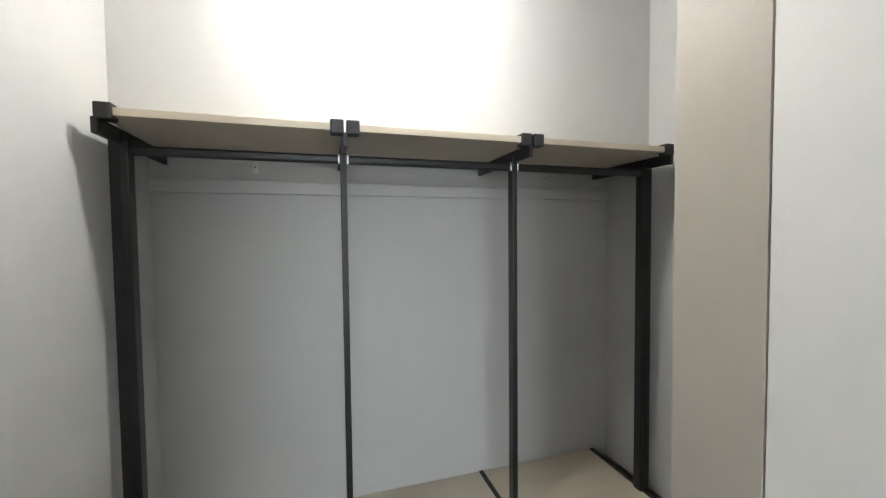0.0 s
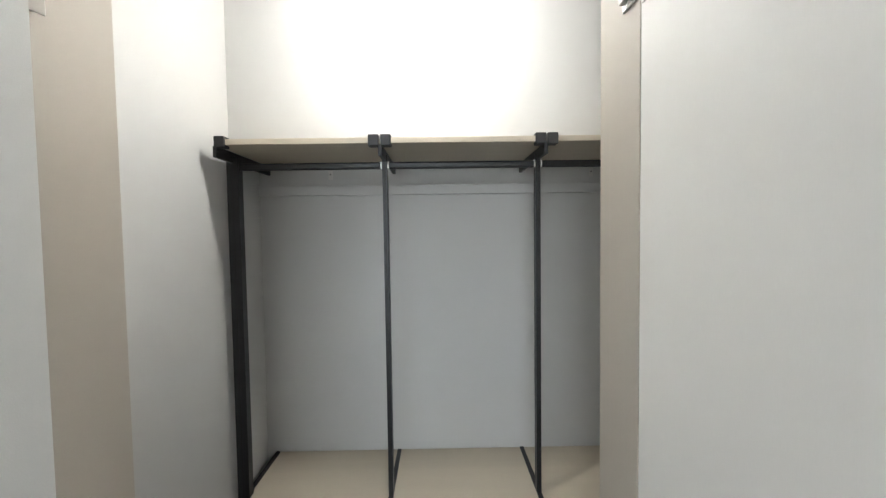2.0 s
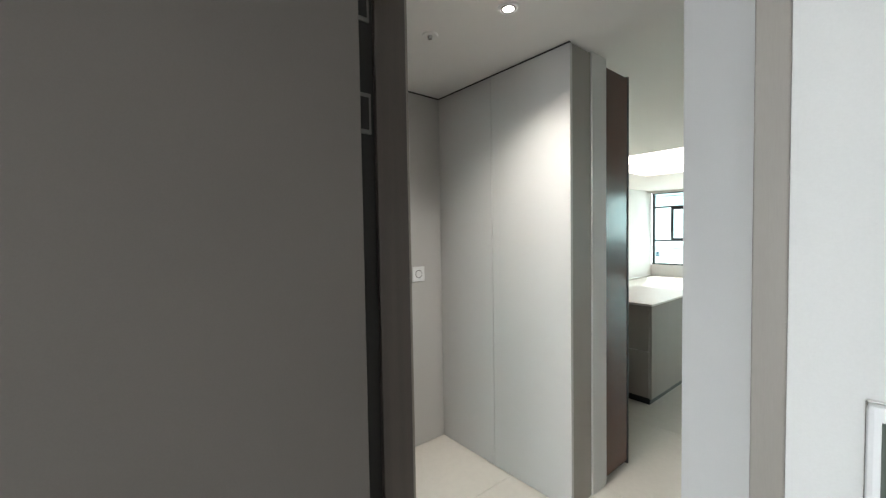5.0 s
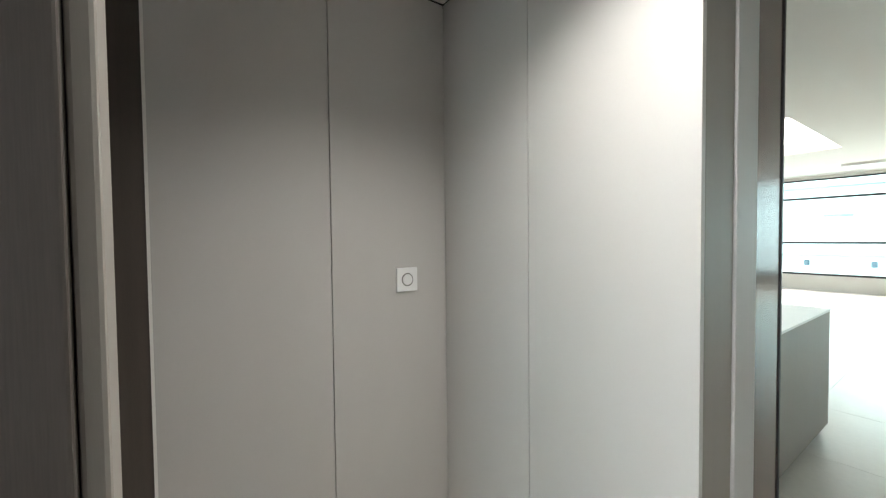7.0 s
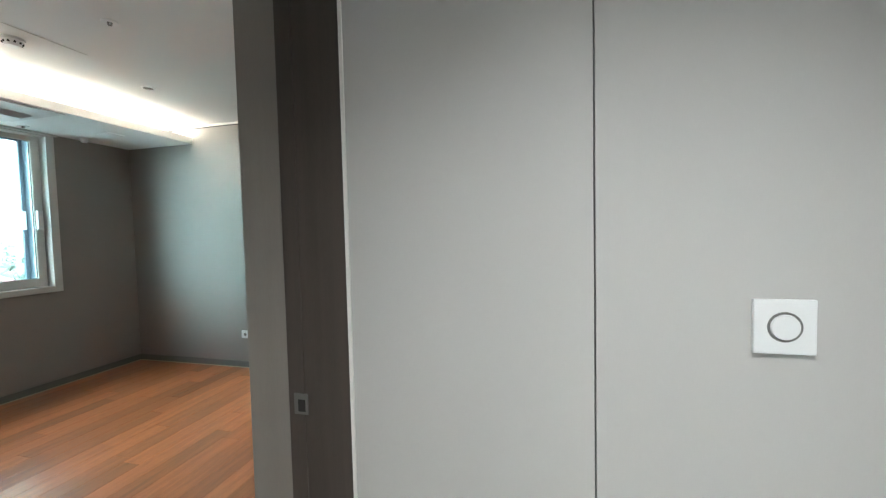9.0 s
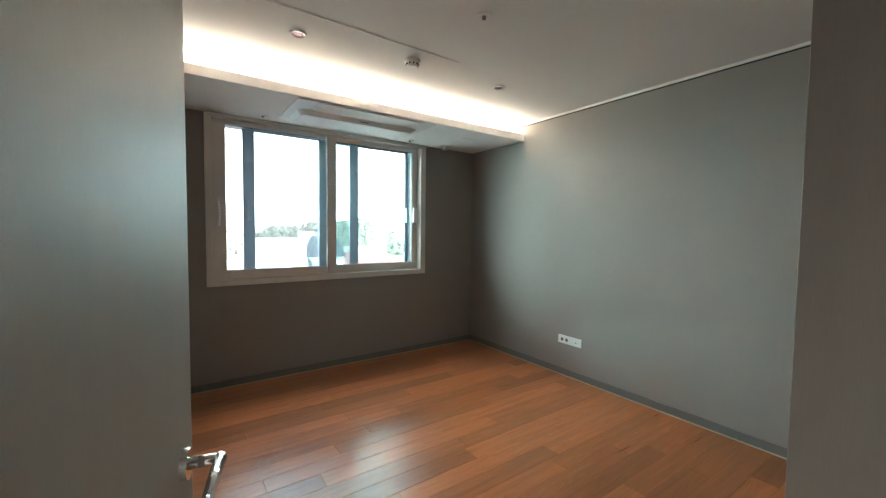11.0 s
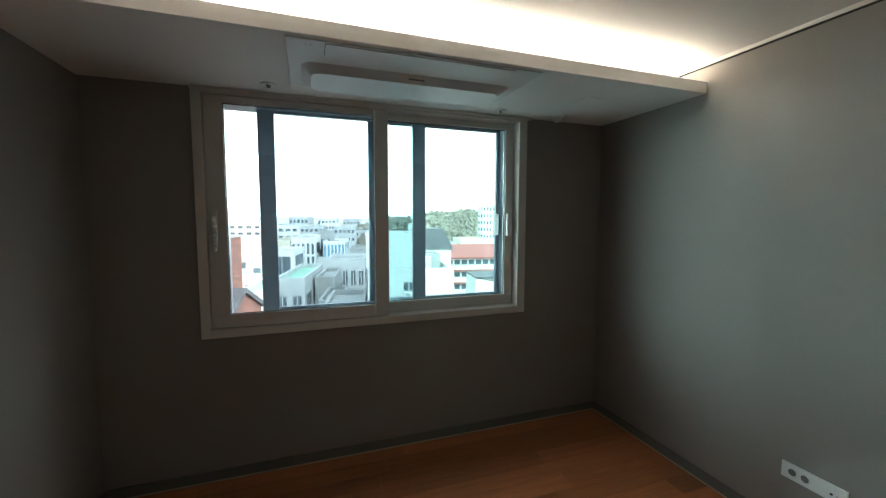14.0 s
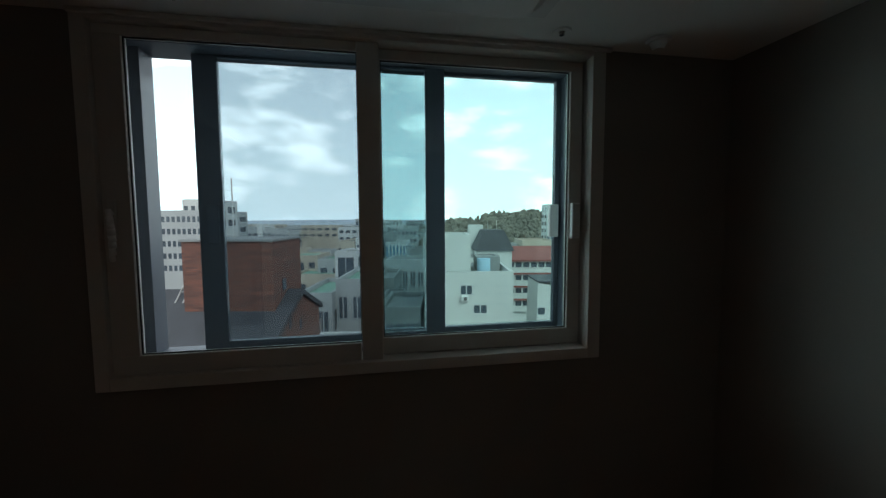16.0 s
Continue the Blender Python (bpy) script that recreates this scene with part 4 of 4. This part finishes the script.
# brick house close by
bh = root("brick_house", street(-8.0, 14.5, GROUND), "red brick house with a dark slate lower roof", "house", turn=TURN)
lbox("tower", BRICK, bh, (-1.5, 1.8, -0.5, 2.2, 9.0, 14.76))
lbox("coping", CONCRETE, bh, (-1.56, 1.86, -0.56, 2.26, 14.76, 14.84))
def prism(profile, x0, x1):
    """A solid with one outline in the yz plane, drawn out along x."""
    bm = bmesh.new()
    ends = [[bm.verts.new((x, y, z)) for y, z in profile] for x in (x0, x1)]
    bm.faces.new(ends[0]), bm.faces.new(ends[1][::-1])
    for i in range(len(profile)):
        k = (i + 1) % len(profile)
        bm.faces.new((ends[0][i], ends[0][k], ends[1][k], ends[1][i]))
    return bm


o = part("lower_roof", prism(((-4.4, 10.37), (0.8, 12.80), (3.2, 11.7), (3.2, 11.5), (0.8, 12.6), (-4.4, 10.17)), -3.6, 2.4), SLATE)
o.parent = bh
o = part("wall", prism(((-4.1, 0), (-4.1, 10.28), (0.8, 12.58), (3.0, 11.57), (3.0, 0)), -3.3, 2.28), BRICK)
o.parent = bh
for x, y, w, z, h in ((1.8, 0.23, 0.33, 12.84, 0.44), (2.28, -0.46, 0.24, 11.5, 0.62), (2.28, 0.6, 0.2, 11.2, 0.42), (2.28, -1.2, 0.14, 11.1, 0.3)):
    lbox("window", WINDOW_DARK, bh, (x, x + 0.03, y, y + w, z, z + h))
lbox("chimney_pot", STUCCO, bh, (0.45, 0.62, 1.2, 1.37, 14.84, 15.4), bevel=0.03)
bm = bmesh.new()
for x in (-2.5, -2.2):
    rod(bm, (x, -0.6, 11.2), (x + 0.5, 0.4, 13.2), 0.03, n=8)
for i in range(5):
    rod(bm, (-2.5 + i * 0.1, -0.6 + 0.2 * i, 11.2 + i * 0.4), (-2.2 + i * 0.1, -0.6 + 0.2 * i, 11.2 + i * 0.4), 0.02, n=6)
o = part("roof_ladder", bm, STEEL)
o.parent = bh
lbox("mast", STEEL, bh, (-0.42, -0.38, 1.0, 1.04, 14.8, 17.2))

building(-44.5, -37.3, 60, 74, 3.2, PALE, "large pale office block with rows of windows", 5, 9, 4, storey=1.9, win=(0.6, 0.45))
building(-41.5, -37.0, 62, 70, 5.0, STUCCO, "white stepped concrete office tower", 2, 4, 2, storey=2.2)
building(-13.6, -10.2, 60, 72, -1.3, STUCCO, "white office building with a striped front", 2, 5, 2, storey=2.0, win=(0.5, 0.8))
building(-16.5, -13.8, 60, 70, -1.7, CREAM, "cream rendered low-rise block", 2, 3, 2, storey=2.2)
building(-10.6, -8.6, 66, 72, -0.6, CONCRETE, "grey slab-shaped office block", 2, 2, 2)
building(-12.4, -9.9, 44, 50, -2.0, STUCCO, "white modern building with a framed glass front", 1, 1, 1, storey=3.4, win=(0.72, 0.72), first=0.3)
building(-9.3, -6.0, 62, 70, -2.0, STUCCO, "blue-striped glass office building", 1, 6, 3, glass=WINDOW_BLUE, storey=3.6, win=(0.55, 0.85), first=0.2)
for k in range(5):
    building(-44 + k * 9.0 + 10, -37 + k * 9.0 + 10, 150 + 8 * k, 162 + 8 * k, 2.2 - 0.5 * k, STUCCO if k % 2 else PALE, "distant pale apartment slab block", 3, 5, 0, storey=2.6, group="distant apartments")
building(-20.5, -14.5, 140, 150, -0.2, STUCCO, "distant white apartment block", 3, 6, 0, storey=2.2, group="distant apartments")
building(-13.5, -9.5, 150, 158, -0.6, PALE, "distant grey concrete apartment block", 3, 5, 0, storey=2.2, group="distant apartments")
building(0.5, 12.0, 165, 176, 0.4, CREAM, "distant tan apartment block", 3, 9, 0, storey=2.3, group="distant apartments")
building(5.0, 9.0, 168, 174, 2.4, CREAM, "distant tan apartment tower", 3, 3, 0, storey=2.3, group="distant apartments")
building(14.0, 20.0, 165, 176, 1.4, STUCCO, "distant white apartment block", 3, 5, 0, storey=2.3, group="distant apartments")
building(29.3, 33.0, 110, 116, 5.8, STUCCO, "white apartment tower on the hill", 5, 4, 2, storey=2.0, group="distant apartments", low=-8)
# low roofs in the middle ground
building(-10.0, -7.6, 26, 33, -3.4, PALE, "low flat-roofed house with a pale parapet", 2, 2, 3, roof=GREENROOF)
building(-7.6, -5.6, 27, 36, -2.6, PALE, "flat-roofed house with a green roof deck", 2, 2, 3, roof=GREENROOF)
building(-9.4, -8.0, 22, 25, -4.9, CONCRETE, "small flat-roofed house with a green roof", 1, 2, 2, roof=GREENROOF)
building(-7.4, -5.0, 18.5, 23, -5.2, STUCCO, "low white house with a green flat roof", 1, 2, 2, roof=GREENROOF, parapet=0.6)
building(-5.4, -3.9, 30, 36, -3.0, CONCRETE, "grey flat-roofed town house", 2, 3, 2)
building(-4.4, -2.9, 25, 30, -3.8, CONCRETE, "grey house with window bands", 3, 3, 2, win=(0.85, 0.5))
building(-3.7, -1.35, 22, 27, -3.5, CONCRETE, "grey block with long window bands", 3, 4, 2, win=(0.9, 0.45), storey=1.9)
building(-6.0, -2.0, 40, 46, -2.6, PALE, "pale flat-roofed town house", 2, 5, 2)
building(-4.5, -1.0, 52, 58, -2.4, CONCRETE, "grey flat-roofed town house", 2, 4, 2)
# white stucco house with a stepped upper floor
wh = building(-1.1, 4.0, 22, 30, -1.45, STUCCO, "large white stucco house with patched walls", 0, 0, 0)
building(-1.25, 1.65, 23.5, 28, 0.62, STUCCO, "white stucco upper storey block", 0, 0, 0, low=-1.6, parapet=0.2)


def wall_window(parent, x, z, w, h, y):
    g = boxes("window", WINDOW_DARK, None, (x - w / 2, x + w / 2, y - 0.03, y, z, z + h))
    g.parent = parent
    for s in ((x - w / 2 - 0.05, x + w / 2 + 0.05, y - 0.08, y - 0.031, z - 0.06, z), (x - 0.03, x + 0.03, y - 0.05, y - 0.031, z, z + h), (x - w / 2 - 0.05, x + w / 2 + 0.05, y - 0.07, y - 0.031, z + h, z + h + 0.05)):
        q = boxes("frame", STUCCO, None, s)
        q.parent = g


H0 = -GROUND
wall_window(wh, -0.15, H0 - 2.75, 0.62, 0.5, -4.0)
wall_window(wh, 0.65, H0 - 3.85, 0.72, 0.46, -4.0)
q = lbox("air_conditioner", PLASTIC, wh, (-0.45, -0.02, -4.3, -4.03, H0 - 3.1, H0 - 2.82), bevel=0.02)
g = boxes("fan_guard", INK, None, (-0.33, -0.13, -4.312, -4.301, H0 - 3.06, H0 - 2.86), bevel=0.004)
g.parent = q
for x0, x1, z in ((-0.3, 2.2, -2.3), (0.9, 2.4, -2.75), (0.3, 2.3, -3.35), (1.3, 2.5, -4.1)):
    lbox("crack_patch", PALE, wh, (x0, x1, -4.012, -4.001, H0 + z, H0 + z + 0.035))
wt = root("water_tank", street(2.55, 24.5, -1.78), "pale blue rooftop water tank under a metal lid", "water tank", turn=TURN)
o = part("tank", rod(bmesh.new(), (0, 0, 0), (0, 0, 0.85), 0.42, n=24), TANK, smooth=False)
o.parent = wt
for i in range(3):
    o = part("hoop", rod(bmesh.new(), (0, 0, 0.18 + i * 0.25), (0, 0, 0.21 + i * 0.25), 0.432, n=24), STUCCO)
    o.parent = wt
building(2.1, 3.6, 24.6, 27, -0.85, CONCRETE, "small grey concrete rooftop shed", 0, 0, 0, low=-1.78, parapet=0.1)
# mansard house
mh = root("mansard_house", street(4.5, 37, GROUND), "white house with a steep dark slate mansard roof", "house", turn=TURN)
lbox("wall", STUCCO, mh, (-1.45, 1.7, -2, 3, 0, 12.7))
bm = bmesh.new()
v = [bm.verts.new(p) for p in ((-1.7, -2.2, 12.7), (1.9, -2.2, 12.7), (1.9, 3.2, 12.7), (-1.7, 3.2, 12.7), (-0.8, -1.1, 14.55), (1.1, -1.1, 14.55), (1.1, 2.2, 14.55), (-0.8, 2.2, 14.55))]
for q in ((3, 2, 1, 0), (4, 5, 6, 7), (0, 1, 5, 4), (1, 2, 6, 5), (2, 3, 7, 6), (3, 0, 4, 7)):
    bm.faces.new([v[i] for i in q])
o = part("roof", bm, SLATE)
o.parent = mh
lbox("penthouse", STUCCO, mh, (-1.9, -0.5, 2.3, 4.5, 12.0, 15.0))
o = part("window", rod(bmesh.new(), (0.2, -2.03, 12.1), (0.2, -2.0, 12.1), 0.24, n=20), WINDOW_DARK)
o.parent = mh
for x in (-0.2, 0.7):
    lbox("antenna", STEEL, mh, (x, x + 0.03, 1.0, 1.03, 14.5, 15.4))
# school with red roof bands
sch = root("school", street(9.3, 43, GROUND), "white school with red roof and balcony bands", "building", turn=TURN)
lbox("wall", STUCCO, sch, (-3.2, 4.5, -3, 3, 0, 11.4))
for f in range(4):
    z = 11.2 - f * 1.35
    lbox("band", REDROOF, sch, (-2.7, 4.6, -3.4, -3.0, z, z + 0.18))
    for c in range(9):
        lbox("window", WINDOW_DARK, sch, (-2.6 + c * 0.79, -2.0 + c * 0.79, -3.04, -3.0, z - 0.62, z - 0.12))
        lbox("railing", STUCCO, sch, (-2.65 + c * 0.79, -1.9 + c * 0.79, -3.38, -3.34, z - 1.15, z - 0.78))
bm = bmesh.new()
v = [bm.verts.new(p) for p in ((-3.5, -3.4, 11.4), (4.8, -3.4, 11.4), (4.8, 3.2, 11.4), (-3.5, 3.2, 11.4), (-1.6, 0, 12.6), (3.4, 0, 12.6))]
for q in ((3, 2, 1, 0), (0, 1, 5, 4), (1, 2, 5), (2, 3, 4, 5), (3, 0, 4)):
    bm.faces.new([v[i] for i in q])
o = part("roof", bm, REDROOF)
o.parent = sch
building(10.6, 15.0, 52, 58, -1.3, CREAM, "cream house with a brown roof", 1, 3, 0, roof=REDROOF)
building(8.6, 10.4, 54, 58, -1.9, PALE, "grey rendered gabled house", 1, 2, 0, roof=REDROOF)
gh = root("gable_house", street(6.5, 26, GROUND), "small white house with a dark mono-pitch roof", "house", turn=TURN)
bm = bmesh.new()
v = [bm.verts.new(p) for p in ((-0.7, -1, 0), (1.6, -1, 0), (1.6, 2, 0), (-0.7, 2, 0), (-0.35, -1, 11.4), (1.6, -1, 11.0), (1.6, 2, 11.0), (-0.35, 2, 11.4))]
for q in ((0, 3, 2, 1), (4, 5, 6, 7), (0, 1, 5, 4), (1, 2, 6, 5), (2, 3, 7, 6), (3, 0, 4, 7)):
    bm.faces.new([v[i] for i in q])
o = part("wall", bm, STUCCO)
o.parent = gh
lbox("roof", SLATE, gh, (-0.4, 1.7, -1.1, 2.1, 11.42, 11.5))
lbox("window", WINDOW_DARK, gh, (-0.35, 0.1, -1.03, -1.0, 9.3, 9.75))
building(0.3, 4.6, 16.5, 20.5, -5.2, REDROOF, "low house with brown roof", 0, 0, 0, roof=REDROOF, parapet=0.1)
sp = root("solar_array", street(4.95, 18.5, -4.0), "rooftop solar panels on a steel rack", "solar panel", turn=TURN)
for i in range(3):
    for j in range(2):
        bm = box(bmesh.new(), -0.5, -0.02, -0.4, -0.02, 0, 0.03)
        o = part("panel", bm, PANELS)
        o.parent = sp
        o.matrix_local = pose(-0.2 + i * 0.5, -0.2 + j * 0.36, -0.1 + j * 0.2, 28, 0, 0)
lbox("rack", STEEL, sp, (-0.7, 0.8, -0.5, -0.46, -1.2, -0.35), (-0.7, 0.8, 0.0, 0.04, -1.2, -0.1))
rng2 = random.Random(11)
for k in range(46):
    d = 50 + rng2.random() * 80
    a = (rng2.random() * 1.5 - 0.95) * d * 0.62
    w, l = 3 + rng2.random() * 4, 4 + rng2.random() * 4
    building(a, a + w, d, d + l, -0.045 * d - 1.2 - rng2.random() * 2.0, rng2.choice((STUCCO, PALE, CONCRETE, CREAM)), "low flat-roofed rendered town house", 1, 3, 0, roof=rng2.choice((CONCRETE, GREENROOF, CONCRETE)), group="low town houses")


for k in range(90):
    d = 120 + rng2.random() * 260
    a = (rng2.random() * 1.5 - 0.95) * d * 0.62
    if a > 0 and d > 125:
        continue
    w, l = 6 + rng2.random() * 12, 6 + rng2.random() * 8
    building(a, a + w, d, d + l, -0.006 * d + 0.9 - rng2.random() * 2.8, rng2.choice((STUCCO, PALE, PALE, CREAM)), "distant hazy rendered city block", 2, 5, 0, storey=2.4, win=(0.6, 0.4), group="distant city blocks")


def wooded_hill():
    """Many small uneven crowns on a slope, evergreen and bare ones mixed."""
    r = random.Random(3)
    base = bmesh.new()
    bmesh.ops.create_icosphere(base, subdivisions=1, radius=1.0)
    shape = [v.co.copy() for v in base.verts]
    tris = [[v.index for v in f.verts] for f in base.faces]
    base.free()
    verts, faces = [], []
    for i in range(4200):
        a = -18 + r.random() * 64
        t = min(1.0, (a + 18) / 48)
        crest = -4.6 + 8.2 * t ** 0.85 + 0.5 * math.sin(a * 0.4)
        d = 128 + r.random() * 34
        z = -9 + (crest + 9) * ((d - 128) / 34) ** 0.7 + r.random() * 1.5
        s = 0.25 + r.random() ** 2 * 0.85
        c = Vector(street(a, d, z))
        n0 = len(verts)
        for q in shape:
            k = s * (0.55 + r.random() * 0.9)
            verts.append(c + Vector((q.x * k, q.y * k, q.z * k * (0.9 + r.random() * 0.6))))
        faces += [[n0 + k for k in f] for f in tris]
    me = bpy.data.meshes.new("wooded_hill")
    me.from_pydata(verts, [], faces)
    me.materials.append(WOODS)
    return tagged(new("wooded_hill", me), "hillside of bare and evergreen winter trees", "woods", kind="stuff")


wooded_hill()


def ridge(name, d, a0, a1, height, mat, label):
    bm = bmesh.new()
    n = 60
    top, low = [], []
    for i in range(n + 1):
        a = a0 + (a1 - a0) * i / n
        h = height * (0.55 + 0.45 * noise.noise((i * 0.11, d * 0.01, 0)))
        top.append(bm.verts.new(street(a, d, h)))
        low.append(bm.verts.new(street(a, d - 60, GROUND)))
    for i in range(n):
        bm.faces.new((low[i], low[i + 1], top[i + 1], top[i]))
    return tagged(part(name, bm, mat), label, "hills", kind="structure")


# Far ridge; its colour carries the haze of the distance.
ridge("backdrop_hills", 600, -700, 700, 4.0, RIDGE_HAZE_TINT, "far ridge on the horizon with haze put into its colour")

# street side seen from the living room
sb = root("commercial_building", (2.5, -45, GROUND), "white commercial building with a lettered front", "building")
boxes("wall", STUCCO, sb, (-18, 24, -52, -44, GROUND, 9.5))
for z in (-3.5, -0.5, 5.2):
    boxes("ledge", PALE, sb, (-18, 24, -44, -43.7, z, z + 0.25))
for i in range(9):
    boxes("window", WINDOW_DARK, sb, (-15.85 + i * 3.94, -15.5 + i * 3.94, -43.99, -43.9, -1.42, -0.93))
cu = bpy.data.curves.new("lettering", "FONT")
cu.body = "BANGBAE"
cu.size, cu.extrude = 0.42, 0.03
tx = new("lettering", cu)
tx.matrix_world = pose(7.03, -43.95, 2.68, 90, 0, 180)
me = bpy.data.meshes.new_from_object(tx.evaluated_get(bpy.context.evaluated_depsgraph_get()))
bpy.data.objects.remove(tx)
lt = new("lettering", me)
lt.matrix_world = pose(7.03, -43.95, 2.68, 90, 0, 180)
SIGN = material("grey-green sign letters", (0.16, 0.30, 0.27), 0.6, spread=0.05, bump=0)
me.materials.append(SIGN)
into(lt, sb)
boxes("sign_board", SIGN, sb, (4.36, 5.34, -43.98, -43.9, 5.84, 6.02))
building_south = root("apartment_building", (12, -70, GROUND), "pale apartment tower across the street", "building")
boxes("wall", PALE, building_south, (10, 20, -80, -66, GROUND, 20))
for f in range(8):
    for c in range(4):
        boxes("window", WINDOW_DARK, building_south, (11 + c * 2.3, 12.3 + c * 2.3, -65.98, -65.9, -8 + f * 3, -6.4 + f * 3))
canopy = root("canopy", (7.5, -41.0, GROUND), "grey metal canopy roof along the street", "canopy")
boxes("roof", PALE, canopy, (3.9, 10.6, -42.4, -40.2, -2.15, -1.72), bevel=0.12)
for x in (4.3, 7.2, 10.2):
    boxes("post", STEEL, canopy, (x - 0.05, x + 0.05, -41.4, -41.3, GROUND, -2.14))
LEAF = material("evergreen leaves", (0.06, 0.10, 0.055), 0.8, spread=0.5, scale=2, fine=8, bump=0)
BARK = material("grey-brown bark", (0.12, 0.09, 0.07), 0.95, spread=0.2, scale=3, fine=30, bump=0.1)


def street_tree(x, y, top, spread_):
    """A tapered trunk with limbs and a crown of many small leaf blades."""
    r = random.Random(21)
    tree = root("street_tree", (x, y, GROUND), "evergreen street tree with a loose crown", "tree")
    bm = rod(bmesh.new(), (x, y, GROUND), (x, y, top - 2.4), 0.22, 0.10, 10)
    tips = []
    for i in range(14):
        a = i * 2.4
        z = top - 4.2 + i * 0.24
        w = spread_ * (0.95 - 0.045 * i)
        tip = Vector((x + w * math.cos(a), y + w * math.sin(a), z + 0.9))
        rod(bm, (x, y, z), tip, 0.06, 0.015, 6)
        tips.append((Vector((x, y, z)), tip))
    part("trunk", bm, BARK, tree)
    verts, faces = [], []
    for i in range(2600):
        p, q = r.choice(tips)
        c = p.lerp(q, 0.35 + 0.7 * r.random()) + Vector((r.gauss(0, 0.28), r.gauss(0, 0.28), r.gauss(0, 0.26)))
        u = Vector((r.gauss(0, 1), r.gauss(0, 1), r.gauss(0, 1))).normalized() * 0.13
        v = u.cross(Vector((r.gauss(0, 1), r.gauss(0, 1), r.gauss(0, 1)))).normalized() * 0.07
        n = len(verts)
        verts += [c - u, c + v, c + u, c - v]
        faces.append((n, n + 1, n + 2, n + 3))
    me = bpy.data.meshes.new("crown")
    me.from_pydata(verts, [], faces)
    me.materials.append(LEAF)
    into(new("crown", me), tree)


street_tree(0.6, -40.5, -0.55, 1.5)
